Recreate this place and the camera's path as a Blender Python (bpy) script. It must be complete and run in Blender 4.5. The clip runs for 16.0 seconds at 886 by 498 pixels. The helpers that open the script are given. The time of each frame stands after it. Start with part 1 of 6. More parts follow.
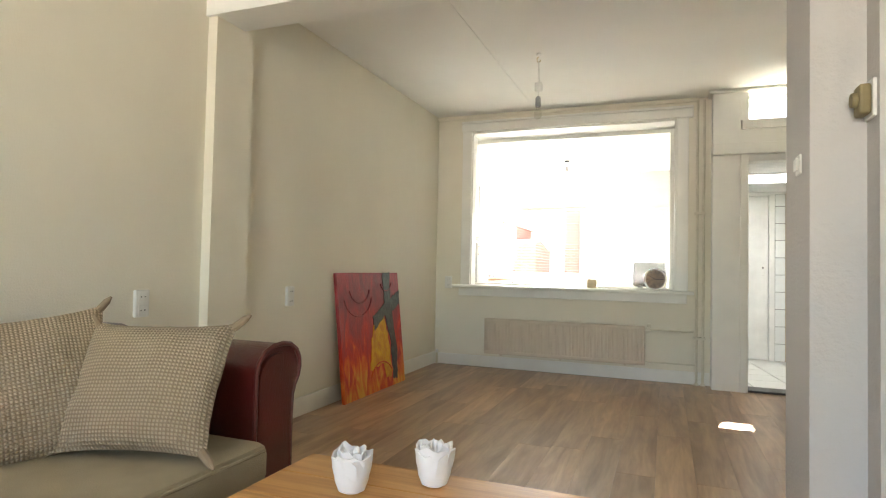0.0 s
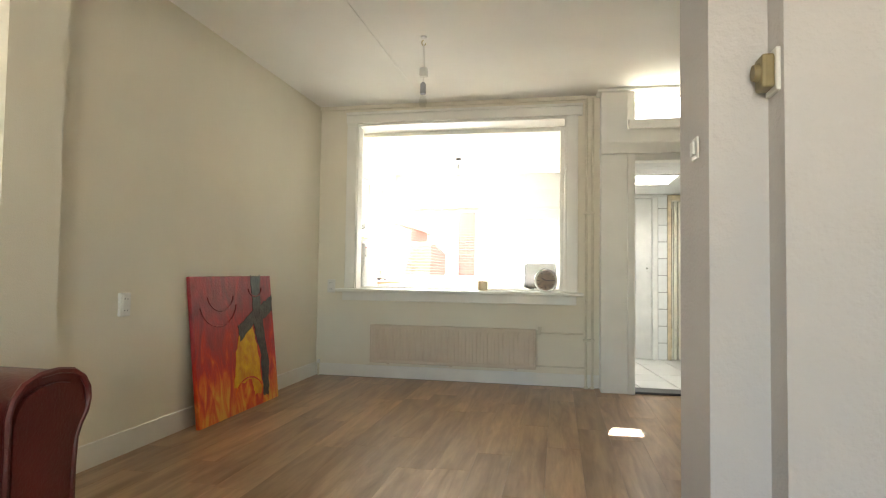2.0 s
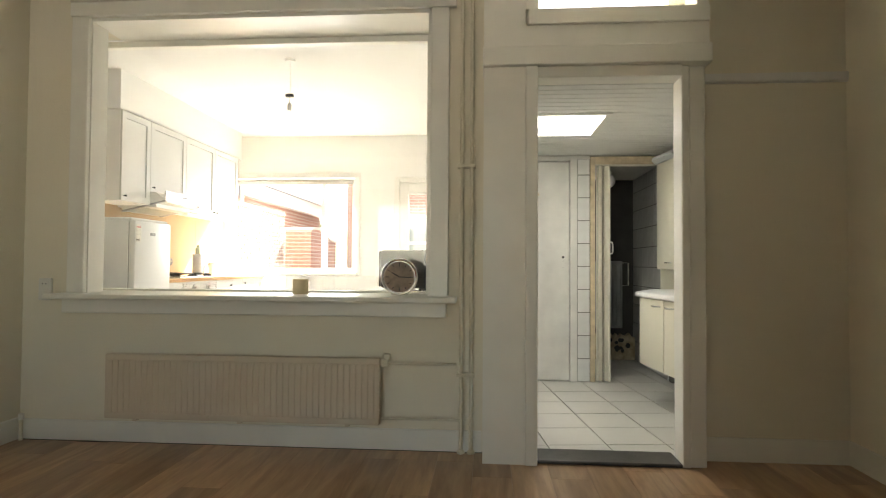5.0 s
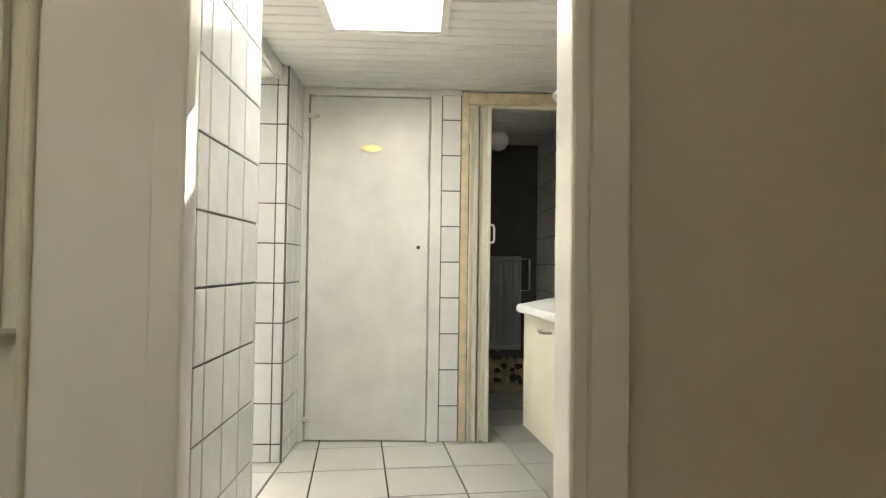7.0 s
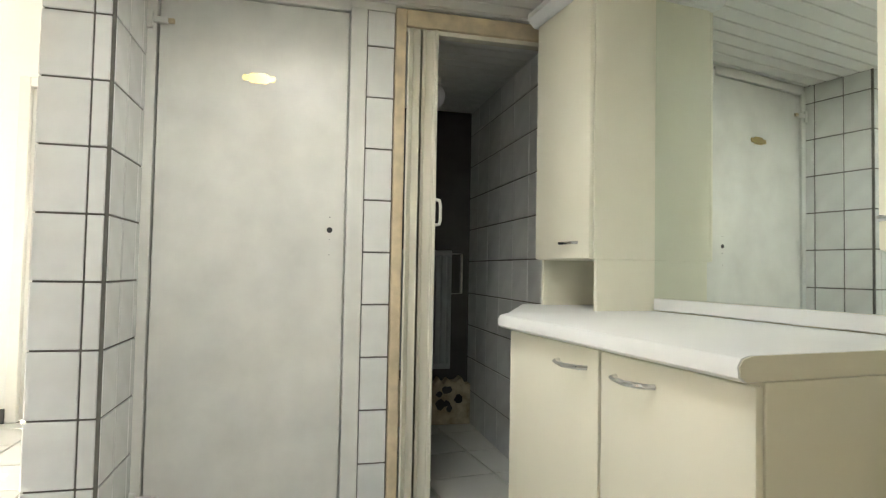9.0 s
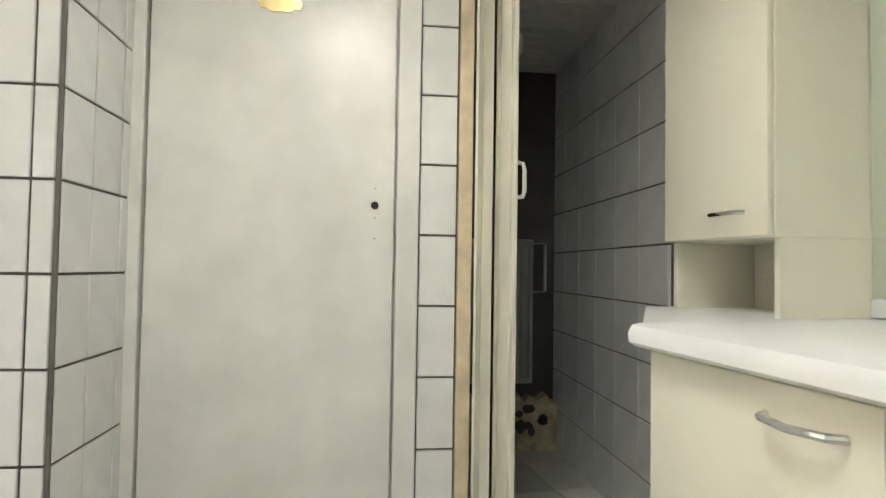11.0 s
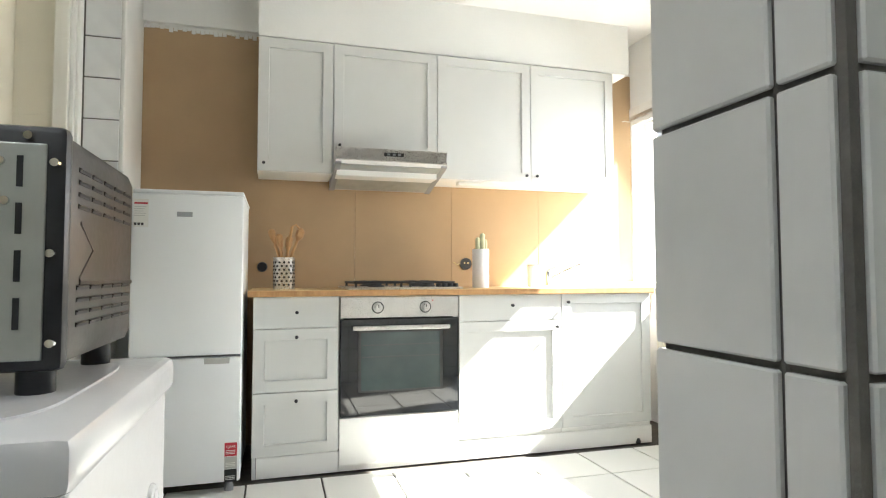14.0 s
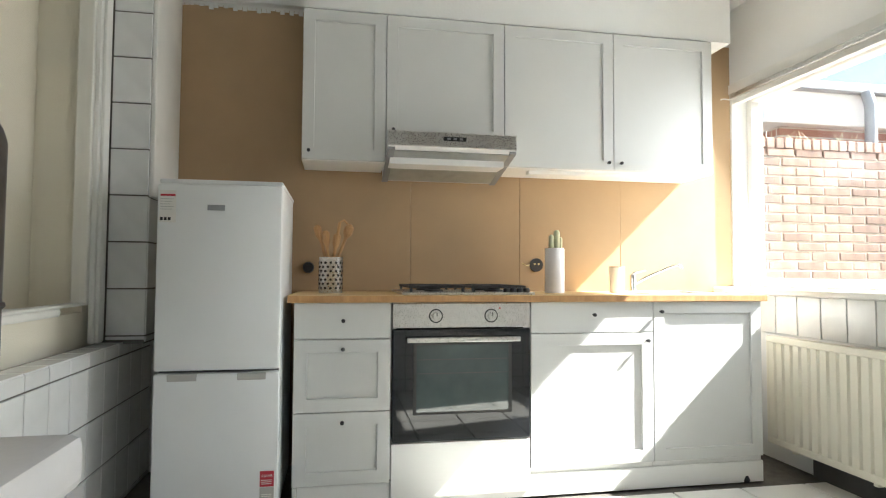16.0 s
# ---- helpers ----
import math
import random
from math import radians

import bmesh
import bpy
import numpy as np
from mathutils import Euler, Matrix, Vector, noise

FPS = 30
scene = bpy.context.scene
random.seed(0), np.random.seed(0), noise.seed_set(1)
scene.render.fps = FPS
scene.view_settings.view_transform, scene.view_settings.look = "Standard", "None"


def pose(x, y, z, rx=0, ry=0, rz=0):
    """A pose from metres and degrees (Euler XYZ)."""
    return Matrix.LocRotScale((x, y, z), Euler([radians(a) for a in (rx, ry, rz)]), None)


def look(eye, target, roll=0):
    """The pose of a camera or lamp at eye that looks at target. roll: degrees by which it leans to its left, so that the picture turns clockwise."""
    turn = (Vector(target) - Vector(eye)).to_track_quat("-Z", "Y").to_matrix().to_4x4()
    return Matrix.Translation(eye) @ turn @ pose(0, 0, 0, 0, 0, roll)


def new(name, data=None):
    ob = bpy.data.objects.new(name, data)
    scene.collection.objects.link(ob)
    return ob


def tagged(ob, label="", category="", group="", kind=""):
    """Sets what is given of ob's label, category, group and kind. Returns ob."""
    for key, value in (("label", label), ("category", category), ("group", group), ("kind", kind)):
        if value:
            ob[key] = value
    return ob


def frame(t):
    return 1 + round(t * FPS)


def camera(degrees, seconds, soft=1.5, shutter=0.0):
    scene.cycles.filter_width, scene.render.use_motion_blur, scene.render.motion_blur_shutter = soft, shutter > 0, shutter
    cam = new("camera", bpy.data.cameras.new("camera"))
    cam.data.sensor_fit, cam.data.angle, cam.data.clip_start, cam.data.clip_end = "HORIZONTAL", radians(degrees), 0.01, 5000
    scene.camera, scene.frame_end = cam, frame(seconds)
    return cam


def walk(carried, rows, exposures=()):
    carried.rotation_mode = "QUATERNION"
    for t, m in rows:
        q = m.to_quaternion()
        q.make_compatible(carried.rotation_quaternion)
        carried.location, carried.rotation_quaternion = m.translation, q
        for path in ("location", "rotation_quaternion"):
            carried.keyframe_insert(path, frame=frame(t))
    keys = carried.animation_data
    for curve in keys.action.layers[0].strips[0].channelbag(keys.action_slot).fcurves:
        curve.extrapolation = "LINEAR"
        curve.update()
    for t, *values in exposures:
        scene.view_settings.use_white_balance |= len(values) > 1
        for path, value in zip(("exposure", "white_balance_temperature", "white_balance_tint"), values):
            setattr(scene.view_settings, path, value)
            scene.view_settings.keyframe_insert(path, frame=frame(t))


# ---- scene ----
cam = camera(75.0, 16.0, soft=1.15)
PATH = [
    (0, (0.355, 0.078, 1.039), (-0.365, 1.943, 1.102), 1.2),
    (0.5, (0.348, 0.084, 1.019), (-0.278, 1.981, 1.108), 1.1),
    (1, (0.352, 0.107, 1.009), (-0.206, 2.025, 1.104), 1.1),
    (1.5, (0.373, 0.208, 1.019), (-0.1, 2.149, 1.106), 1.0),
    (2, (0.368, 0.51, 1.026), (-0.021, 2.47, 1.108), 0.8),
    (2.5, (0.328, 0.855, 1.018), (-0.031, 2.82, 1.102), 0.8),
    (3, (0.292, 1.266, 1.008), (-0.012, 3.241, 1.092), 0.9),
    (3.2, (0.354, 1.46, 1.038), (0.056, 3.437, 1.093), 0.8),
    (4.2, (0.47, 2.11, 1.04), (0.226, 4.095, 1.093), 0.7),
    (4.8, (0.622, 2.56, 1.042), (0.448, 4.552, 1.095), 0.5),
    (5.3, (0.958, 2.955, 1.035), (0.852, 4.952, 1.09), 0.4),
    (5.5, (1.021, 3.151, 1.034), (0.953, 5.149, 1.091), 0.7),
    (6, (1.211, 3.655, 1.028), (1.234, 5.654, 1.083), 0.7),
    (6.5, (1.346, 4.095, 1.018), (1.42, 6.093, 1.074), 0.8),
    (7, (1.483, 4.646, 1.014), (1.549, 6.644, 1.069), 0.8),
    (7.5, (1.528, 5.062, 1.01), (1.58, 7.061, 1.058), 0.9),
    (8, (1.428, 5.406, 0.995), (1.596, 7.398, 1.051), 1.0),
    (8.5, (1.377, 5.579, 0.985), (1.753, 7.542, 1.052), 1.2),
    (8.7, (1.355, 5.63, 0.972), (1.8185, 7.576, 1.046), 1.1),
    (10.8, (1.477, 6.195, 0.948), (1.866, 8.155, 1.015), 0.7),
    (11, (1.464, 6.301, 0.935), (1.685, 8.287, 1.001), 0.9),
    (11.5, (1.457, 6.489, 0.933), (1.198, 8.471, 1.0), 1.1),
    (12, (1.417, 6.739, 0.918), (0.648, 8.581, 1.036), 0.6),
    (12.3, (1.364, 6.851, 0.936), (0.324, 8.556, 1.037), 0.2),
    (12.5, (1.336, 6.922, 0.938), (0.117, 8.503, 1.041), 0.3),
    (13, (1.214, 7.087, 0.963), (-0.36, 8.317, 1.058), 0.0),
    (13.5, (1.121, 7.202, 0.976), (-0.664, 8.1, 1.065), -0.4),
    (14, (1.059, 7.268, 0.976), (-0.86, 7.823, 1.067), -0.1),
    (14.5, (1.029, 7.296, 0.975), (-0.926, 7.709, 1.065), -0.0),
    (15, (0.939, 7.317, 0.982), (-1.029, 7.667, 1.072), -0.0),
    (15.5, (0.784, 7.329, 1.0), (-1.184, 7.673, 1.089), 0.2),
    (16, (0.633, 7.344, 0.997), (-1.333, 7.701, 1.083), 0.3),
]
# brightness of the lights and the clip camera's exposure
SKY, SUNLIGHT, FRONT_W, KITCHEN_W, SKYLIGHT_W = 0.05, 5.0, 1.75, 4.3, 0.72
EXPOSURES = [(0.0, 4.75, 6750, 8), (3.0, 4.57, 7080, 8), (5.5, 3.9, 7400, 8), (6.5, 4.0, 7400, 8), (7.0, 4.38, 7350, 8), (7.5, 4.42, 7100, 7), (8.5, 4.15, 6920, 7), (11.0, 4.2, 7070, 8), (12.5, 3.54, 6950, 8), (13.5, 3.41, 6550, 7), (14.5, 3.13, 6350, 6), (16.0, 2.73, 6350, 6)]
walk(cam, [(t, look(eye, target, roll)) for t, eye, target, roll in PATH], EXPOSURES)

# ---- world, sun, exposure ----
SUN_DIR = Vector((-0.25, -1.0, -0.96))      # the way the light travels
sun_el = math.atan2(0.96, math.hypot(0.25, 1.0))
sun_az = math.atan2(0.25, 1.0)              # from +y towards +x
world = bpy.data.worlds.new("sky")
scene.world = world
world.use_nodes = True
wn = world.node_tree.nodes
sky = wn.new("ShaderNodeTexSky")
sky.sky_type = "NISHITA"
sky.sun_disc = False
sky.sun_elevation = sun_el
sky.sun_rotation = sun_az
wn["Background"].inputs["Strength"].default_value = SKY
world.node_tree.links.new(sky.outputs[0], wn["Background"].inputs[0])
sun = new("sun", bpy.data.lights.new("sun", "SUN"))
sun.data.energy = SUNLIGHT
sun.data.angle = radians(0.6)
sun.data.color = (1.0, 0.97, 0.92)
sun.matrix_world = look((0, 14, 12), Vector((0, 14, 12)) + SUN_DIR)


def window_light(name, m, w, h, watts, color=(0.93, 0.96, 1.0)):
    """Sky light that enters through a real opening."""
    ob = new(name, bpy.data.lights.new(name, "AREA"))
    ob.data.shape, ob.data.size, ob.data.size_y = "RECTANGLE", w, h
    ob.data.energy, ob.data.color = watts, color
    ob.matrix_world = m
    return ob


window_light("daylight_front_window", look((-0.35, -2.56, 1.55), (-0.1, 0, 2.6)), 2.4, 1.5, FRONT_W, (0.97, 0.96, 0.95))
window_light("daylight_kitchen_window", look((-1.6, 9.78, 1.5), (-1.6, 8, 0.4)), 1.5, 1.1, KITCHEN_W)
window_light("daylight_skylight", look((1.31, 6.81, 2.20), (1.31, 6.8101, 0)), 0.44, 0.56, SKYLIGHT_W)


# ---- materials ----
def mat(name, color, rough=0.6, metal=0.0, vary=0.08, scale=6.0, bump=0.05, fine=90.0, spec=0.5, piece=0.0, stain=None, coat=0.0):
    m = bpy.data.materials.new(name)
    m.use_nodes = True
    n, l = m.node_tree.nodes, m.node_tree.links
    bsdf = n["Principled BSDF"]
    bsdf.inputs["Metallic"].default_value = metal
    bsdf.inputs["Specular IOR Level"].default_value = spec
    bsdf.inputs["Coat Weight"].default_value = coat
    co = n.new("ShaderNodeTexCoord")
    big = n.new("ShaderNodeTexNoise")
    big.inputs["Scale"].default_value, big.inputs["Detail"].default_value = scale, 5
    small = n.new("ShaderNodeTexNoise")
    small.inputs["Scale"].default_value, small.inputs["Detail"].default_value = fine, 4
    for t in (big, small):
        l.new(co.outputs["Object"], t.inputs["Vector"])
    ramp = n.new("ShaderNodeValToRGB")
    a, b = ramp.color_ramp.elements
    a.position, b.position = 0.3, 0.72
    dark = stain or tuple(c * (1 - vary) for c in color)
    a.color, b.color = (*dark, 1), (*(min(1, c * (1 + vary * 0.4)) for c in color), 1)
    l.new(big.outputs["Fac"], ramp.inputs["Fac"])
    col = ramp.outputs["Color"]
    if piece:
        info = n.new("ShaderNodeObjectInfo")
        hsv = n.new("ShaderNodeHueSaturation")
        mr = n.new("ShaderNodeMapRange")
        mr.inputs["To Min"].default_value, mr.inputs["To Max"].default_value = 1 - piece, 1 + piece
        l.new(info.outputs["Random"], mr.inputs["Value"])
        l.new(mr.outputs["Result"], hsv.inputs["Value"])
        l.new(col, hsv.inputs["Color"])
        col = hsv.outputs["Color"]
    l.new(col, bsdf.inputs["Base Color"])
    rr = n.new("ShaderNodeMapRange")
    rr.inputs["To Min"].default_value, rr.inputs["To Max"].default_value = max(0.02, rough * 0.85), min(1, rough * 1.15)
    l.new(small.outputs["Fac"], rr.inputs["Value"])
    l.new(rr.outputs["Result"], bsdf.inputs["Roughness"])
    if bump:
        bm_ = n.new("ShaderNodeBump")
        bm_.inputs["Strength"].default_value, bm_.inputs["Distance"].default_value = bump, 0.01
        l.new(small.outputs["Fac"], bm_.inputs["Height"])
        l.new(bm_.outputs["Normal"], bsdf.inputs["Normal"])
    return m


def grain(name, light, dark, rough, axis, piece=0.25, scale=7.0, stretch=14.0, bump=0.08, spec=0.4):
    """Wood: noise drawn out along one axis, every plank with a tone of its own."""
    m = bpy.data.materials.new(name)
    m.use_nodes = True
    n, l = m.node_tree.nodes, m.node_tree.links
    bsdf = n["Principled BSDF"]
    bsdf.inputs["Specular IOR Level"].default_value = spec
    co, mp, info = n.new("ShaderNodeTexCoord"), n.new("ShaderNodeMapping"), n.new("ShaderNodeObjectInfo")
    sc = [stretch, stretch, stretch]
    sc["xyz".index(axis)] = 1.0
    mp.inputs["Scale"].default_value = sc
    shift = n.new("ShaderNodeVectorMath")
    mul = n.new("ShaderNodeVectorMath")
    mul.operation = "SCALE"
    mul.inputs[0].default_value = (31, 47, 13)
    l.new(info.outputs["Random"], mul.inputs["Scale"])
    l.new(co.outputs["Object"], shift.inputs[0])
    l.new(mul.outputs[0], shift.inputs[1])
    l.new(shift.outputs[0], mp.inputs["Vector"])
    big, fin = n.new("ShaderNodeTexNoise"), n.new("ShaderNodeTexNoise")
    big.inputs["Scale"].default_value, big.inputs["Detail"].default_value, big.inputs["Distortion"].default_value = scale * 0.3, 6, 0.9
    fin.inputs["Scale"].default_value, fin.inputs["Detail"].default_value = scale * 1.6, 8
    for t in (big, fin):
        l.new(mp.outputs["Vector"], t.inputs["Vector"])
    add = n.new("ShaderNodeMath")
    add.operation = "MULTIPLY_ADD"
    add.inputs[1].default_value, add.inputs[2].default_value = 0.35, 0.0
    l.new(fin.outputs["Fac"], add.inputs[0])
    l.new(big.outputs["Fac"], add.inputs[2])
    ramp = n.new("ShaderNodeValToRGB")
    a, b = ramp.color_ramp.elements
    a.position, b.position = 0.42, 0.92
    a.color, b.color = (*dark, 1), (*light, 1)
    l.new(add.outputs[0], ramp.inputs["Fac"])
    hsv, mr = n.new("ShaderNodeHueSaturation"), n.new("ShaderNodeMapRange")
    mr.inputs["To Min"].default_value, mr.inputs["To Max"].default_value = 1 - piece, 1 + piece
    l.new(info.outputs["Random"], mr.inputs["Value"])
    l.new(mr.outputs["Result"], hsv.inputs["Value"])
    l.new(ramp.outputs["Color"], hsv.inputs["Color"])
    l.new(hsv.outputs["Color"], bsdf.inputs["Base Color"])
    rr = n.new("ShaderNodeMapRange")
    rr.inputs["To Min"].default_value, rr.inputs["To Max"].default_value = rough * 0.85, rough * 1.2
    l.new(fin.outputs["Fac"], rr.inputs["Value"])
    l.new(rr.outputs["Result"], bsdf.inputs["Roughness"])
    bp = n.new("ShaderNodeBump")
    bp.inputs["Strength"].default_value, bp.inputs["Distance"].default_value = bump, 0.004
    l.new(fin.outputs["Fac"], bp.inputs["Height"])
    l.new(bp.outputs["Normal"], bsdf.inputs["Normal"])
    return m


def glass(name, rough=0.0, tint=(1, 1, 1)):
    """Thin clear pane: mostly straight through, with a real reflection."""
    m = bpy.data.materials.new(name)
    m.use_nodes = True
    n, l = m.node_tree.nodes, m.node_tree.links
    n.remove(n["Principled BSDF"])
    tr, gl, mx = n.new("ShaderNodeBsdfTransparent"), n.new("ShaderNodeBsdfGlossy"), n.new("ShaderNodeMixShader")
    tr.inputs["Color"].default_value = (*tint, 1)
    gl.inputs["Roughness"].default_value = rough
    mx.inputs[0].default_value = 0.04
    l.new(tr.outputs[0], mx.inputs[1])
    l.new(gl.outputs[0], mx.inputs[2])
    l.new(mx.outputs[0], n["Material Output"].inputs["Surface"])
    return m


WALL = mat("cream_wallpaper", (0.83, 0.78, 0.65), 0.85, vary=0.05, scale=1.3, bump=0.22, fine=160)
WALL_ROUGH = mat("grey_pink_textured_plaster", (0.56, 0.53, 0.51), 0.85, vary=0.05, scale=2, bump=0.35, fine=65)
CEIL = mat("white_ceiling_paint", (0.90, 0.885, 0.83), 0.8, vary=0.05, scale=1.2, bump=0.1, fine=60)
CEIL_K = mat("white_kitchen_ceiling", (0.81, 0.81, 0.79), 0.8, vary=0.04, scale=1.5, bump=0.1, fine=70)
TRIM = mat("cream_gloss_paint", (0.85, 0.835, 0.77), 0.35, vary=0.05, scale=4, bump=0.06, fine=50)
WHITE_TRIM = mat("white_gloss_paint", (0.80, 0.79, 0.75), 0.35, vary=0.07, scale=5, bump=0.06, fine=40)
DOORPAINT = mat("white_brushed_door_paint", (0.77, 0.765, 0.73), 0.3, vary=0.14, scale=4.5, bump=0.03, fine=22)
RADIATOR = mat("beige_radiator_enamel", (0.68, 0.58, 0.45), 0.5, vary=0.06, scale=5, bump=0.04)
RADIATOR_W = mat("ivory_radiator_enamel", (0.80, 0.77, 0.66), 0.4, vary=0.06, scale=5, bump=0.04)
PIPE = mat("cream_painted_pipe", (0.74, 0.69, 0.55), 0.4, vary=0.1, scale=12, bump=0.05)
PLANK = grain("oak_laminate", (0.53, 0.345, 0.20), (0.26, 0.15, 0.078), 0.3, "y", piece=0.19, scale=4.5, stretch=9)
TABLEWOOD = grain("waxed_pine", (0.60, 0.33, 0.12), (0.38, 0.18, 0.055), 0.35, "x", piece=0.05)
WORKTOP = grain("birch_worktop", (0.66, 0.47, 0.24), (0.55, 0.37, 0.17), 0.45, "y", piece=0.02, stretch=10)
MDF = mat("raw_mdf_board", (0.43, 0.297, 0.168), 0.85, vary=0.10, scale=2.5, bump=0.05, fine=240)
TILE_W = mat("white_marbled_tile", (0.76, 0.765, 0.755), 0.14, vary=0.07, scale=9, bump=0.015, fine=14, piece=0.03)
TILE_F = mat("pale_floor_tile", (0.70, 0.69, 0.645), 0.3, vary=0.04, scale=2.5, bump=0.0, fine=12, piece=0.05)
GROUT = mat("grey_grout", (0.17, 0.16, 0.145), 0.9, vary=0.3, scale=20, bump=0.3, fine=200)
GROUT_F = mat("floor_grout", (0.12, 0.11, 0.095), 0.9, vary=0.3, scale=20, bump=0.3, fine=200)
BOARDS = mat("white_panelling", (0.78, 0.775, 0.75), 0.4, vary=0.04, scale=3, bump=0.03)
LACQUER = mat("ivory_vanity_lacquer", (0.80, 0.77, 0.645), 0.4, vary=0.03, scale=4, bump=0.03)
LAMWHITE = mat("white_laminate_top", (0.83, 0.835, 0.83), 0.3, vary=0.03, scale=6, bump=0.02)
FRONT = mat("light_grey_cabinet_front", (0.60, 0.605, 0.59), 0.5, vary=0.03, scale=3, bump=0.03, fine=120)
CARCASS = mat("white_carcass", (0.80, 0.80, 0.78), 0.5, vary=0.03, scale=3, bump=0.02)
FRIDGE = mat("white_fridge_enamel", (0.80, 0.815, 0.82), 0.3, vary=0.02, scale=3, bump=0.02, fine=150)
ENAMEL = mat("white_appliance_enamel", (0.80, 0.80, 0.82), 0.22, vary=0.02, scale=3, bump=0.01)
PLASTIC_W = mat("white_plastic", (0.78, 0.765, 0.71), 0.4, vary=0.04, scale=20, bump=0.02)
YELLOWED = mat("yellowed_plastic", (0.27, 0.21, 0.10), 0.5, vary=0.15, scale=25, bump=0.05)
STEEL = mat("brushed_steel", (0.62, 0.61, 0.59), 0.28, metal=1.0, vary=0.08, scale=30, bump=0.03, fine=180)
CHROME = mat("chrome", (0.75, 0.75, 0.74), 0.1, metal=1.0, vary=0.04, scale=30, bump=0.0)
GALV = mat("galvanised_back_panel", (0.50, 0.52, 0.50), 0.4, metal=0.7, vary=0.12, scale=18, bump=0.04)
BROWNMETAL = mat("dark_bronze_casing", (0.048, 0.038, 0.03), 0.36, metal=0.2, vary=0.12, scale=12, bump=0.04)
BLACK = mat("black_plastic", (0.018, 0.018, 0.02), 0.4, vary=0.3, scale=30, bump=0.03)
IRON = mat("cast_iron", (0.03, 0.03, 0.03), 0.55, vary=0.3, scale=40, bump=0.1)
BLACKGLASS = mat("black_oven_glass", (0.012, 0.013, 0.015), 0.04, vary=0.1, scale=3, bump=0.0, spec=0.6)
WINDOWGLASS = mat("smoked_oven_window", (0.05, 0.072, 0.072), 0.03, vary=0.3, scale=6, bump=0.0, spec=1.0)
LEATHER = mat("oxblood_leather", (0.105, 0.014, 0.012), 0.3, vary=0.35, scale=6, bump=0.25, fine=140, coat=0.2)
LINEN = mat("beige_linen", (0.33, 0.275, 0.18), 0.9, vary=0.12, scale=9, bump=0.35, fine=300)
CANDLE = mat("white_wax", (0.85, 0.84, 0.86), 0.4, vary=0.03, scale=20, bump=0.03)
CANDLE_Y = mat("ivory_wax", (0.80, 0.66, 0.42), 0.4, vary=0.05, scale=20, bump=0.03)
BRASS = mat("brass", (0.62, 0.50, 0.24), 0.3, metal=0.8, vary=0.1, scale=40, bump=0.05)
OCHRE = mat("worn_ochre_paint", (0.70, 0.58, 0.40), 0.5, vary=0.25, scale=14, bump=0.08)
FOLD = mat("ivory_plastic_panel", (0.77, 0.74, 0.64), 0.35, vary=0.08, scale=7, bump=0.03)
# near-black throughout: two bathroom walls and the bare patches of the plaster
DARKWALL = mat("near_black_bathroom_surface", (0.035, 0.03, 0.028), 0.3, vary=0.3, scale=8, bump=0.05)
PEELING = mat("peeling_cream_plaster", (0.62, 0.54, 0.38), 0.9, scale=16, bump=0.4, fine=60, stain=(0.30, 0.22, 0.13))
BRICK = mat("red_brown_brick", (0.34, 0.235, 0.19), 0.9, vary=0.4, scale=14, bump=0.5, fine=120, piece=0.3)
MORTAR = mat("lime_mortar", (0.60, 0.55, 0.47), 0.95, vary=0.2, scale=12, bump=0.4)
PAVING = mat("concrete_paving", (0.38, 0.36, 0.33), 0.9, vary=0.25, scale=3, bump=0.3)
ZINC = mat("grey_zinc", (0.33, 0.34, 0.35), 0.5, metal=0.4, vary=0.1, scale=10, bump=0.05)
LEAF = mat("shrub_leaf", (0.07, 0.13, 0.04), 0.6, vary=0.4, scale=8, bump=0.1, piece=0.2)
TWIG = mat("bark", (0.12, 0.08, 0.05), 0.9, vary=0.3, scale=20, bump=0.4)
SPOON = grain("kitchen_wood", (0.55, 0.32, 0.14), (0.36, 0.19, 0.08), 0.6, "z", piece=0.1)
CACTUS = mat("pale_green_stem", (0.55, 0.56, 0.36), 0.6, vary=0.2, scale=30, bump=0.1)
PAPER = mat("white_paper_label", (0.75, 0.74, 0.70), 0.7, vary=0.05, scale=20, bump=0.02)
RED = mat("red_label", (0.50, 0.03, 0.05), 0.5, vary=0.05, scale=20, bump=0.0)
GREYLBL = mat("grey_label", (0.45, 0.44, 0.42), 0.5, vary=0.05, scale=20, bump=0.0)
INK = mat("black_print", (0.02, 0.02, 0.02), 0.6, vary=0.1, scale=30, bump=0.0)
THRESH = mat("dark_stone_threshold", (0.06, 0.058, 0.055), 0.4, vary=0.3, scale=12, bump=0.1)
DIAL = mat("dark_wood_clock_dial", (0.29, 0.205, 0.145), 0.5, vary=0.35, scale=26, bump=0.05)
GLASS = glass("clear_glass")
BULBGLASS = glass("bulb_glass", 0.02, (0.95, 0.95, 0.93))
MIRROR = mat("silvered_mirror", (0.80, 0.86, 0.83), 0.012, metal=1.0, vary=0.01, scale=2, bump=0.0)


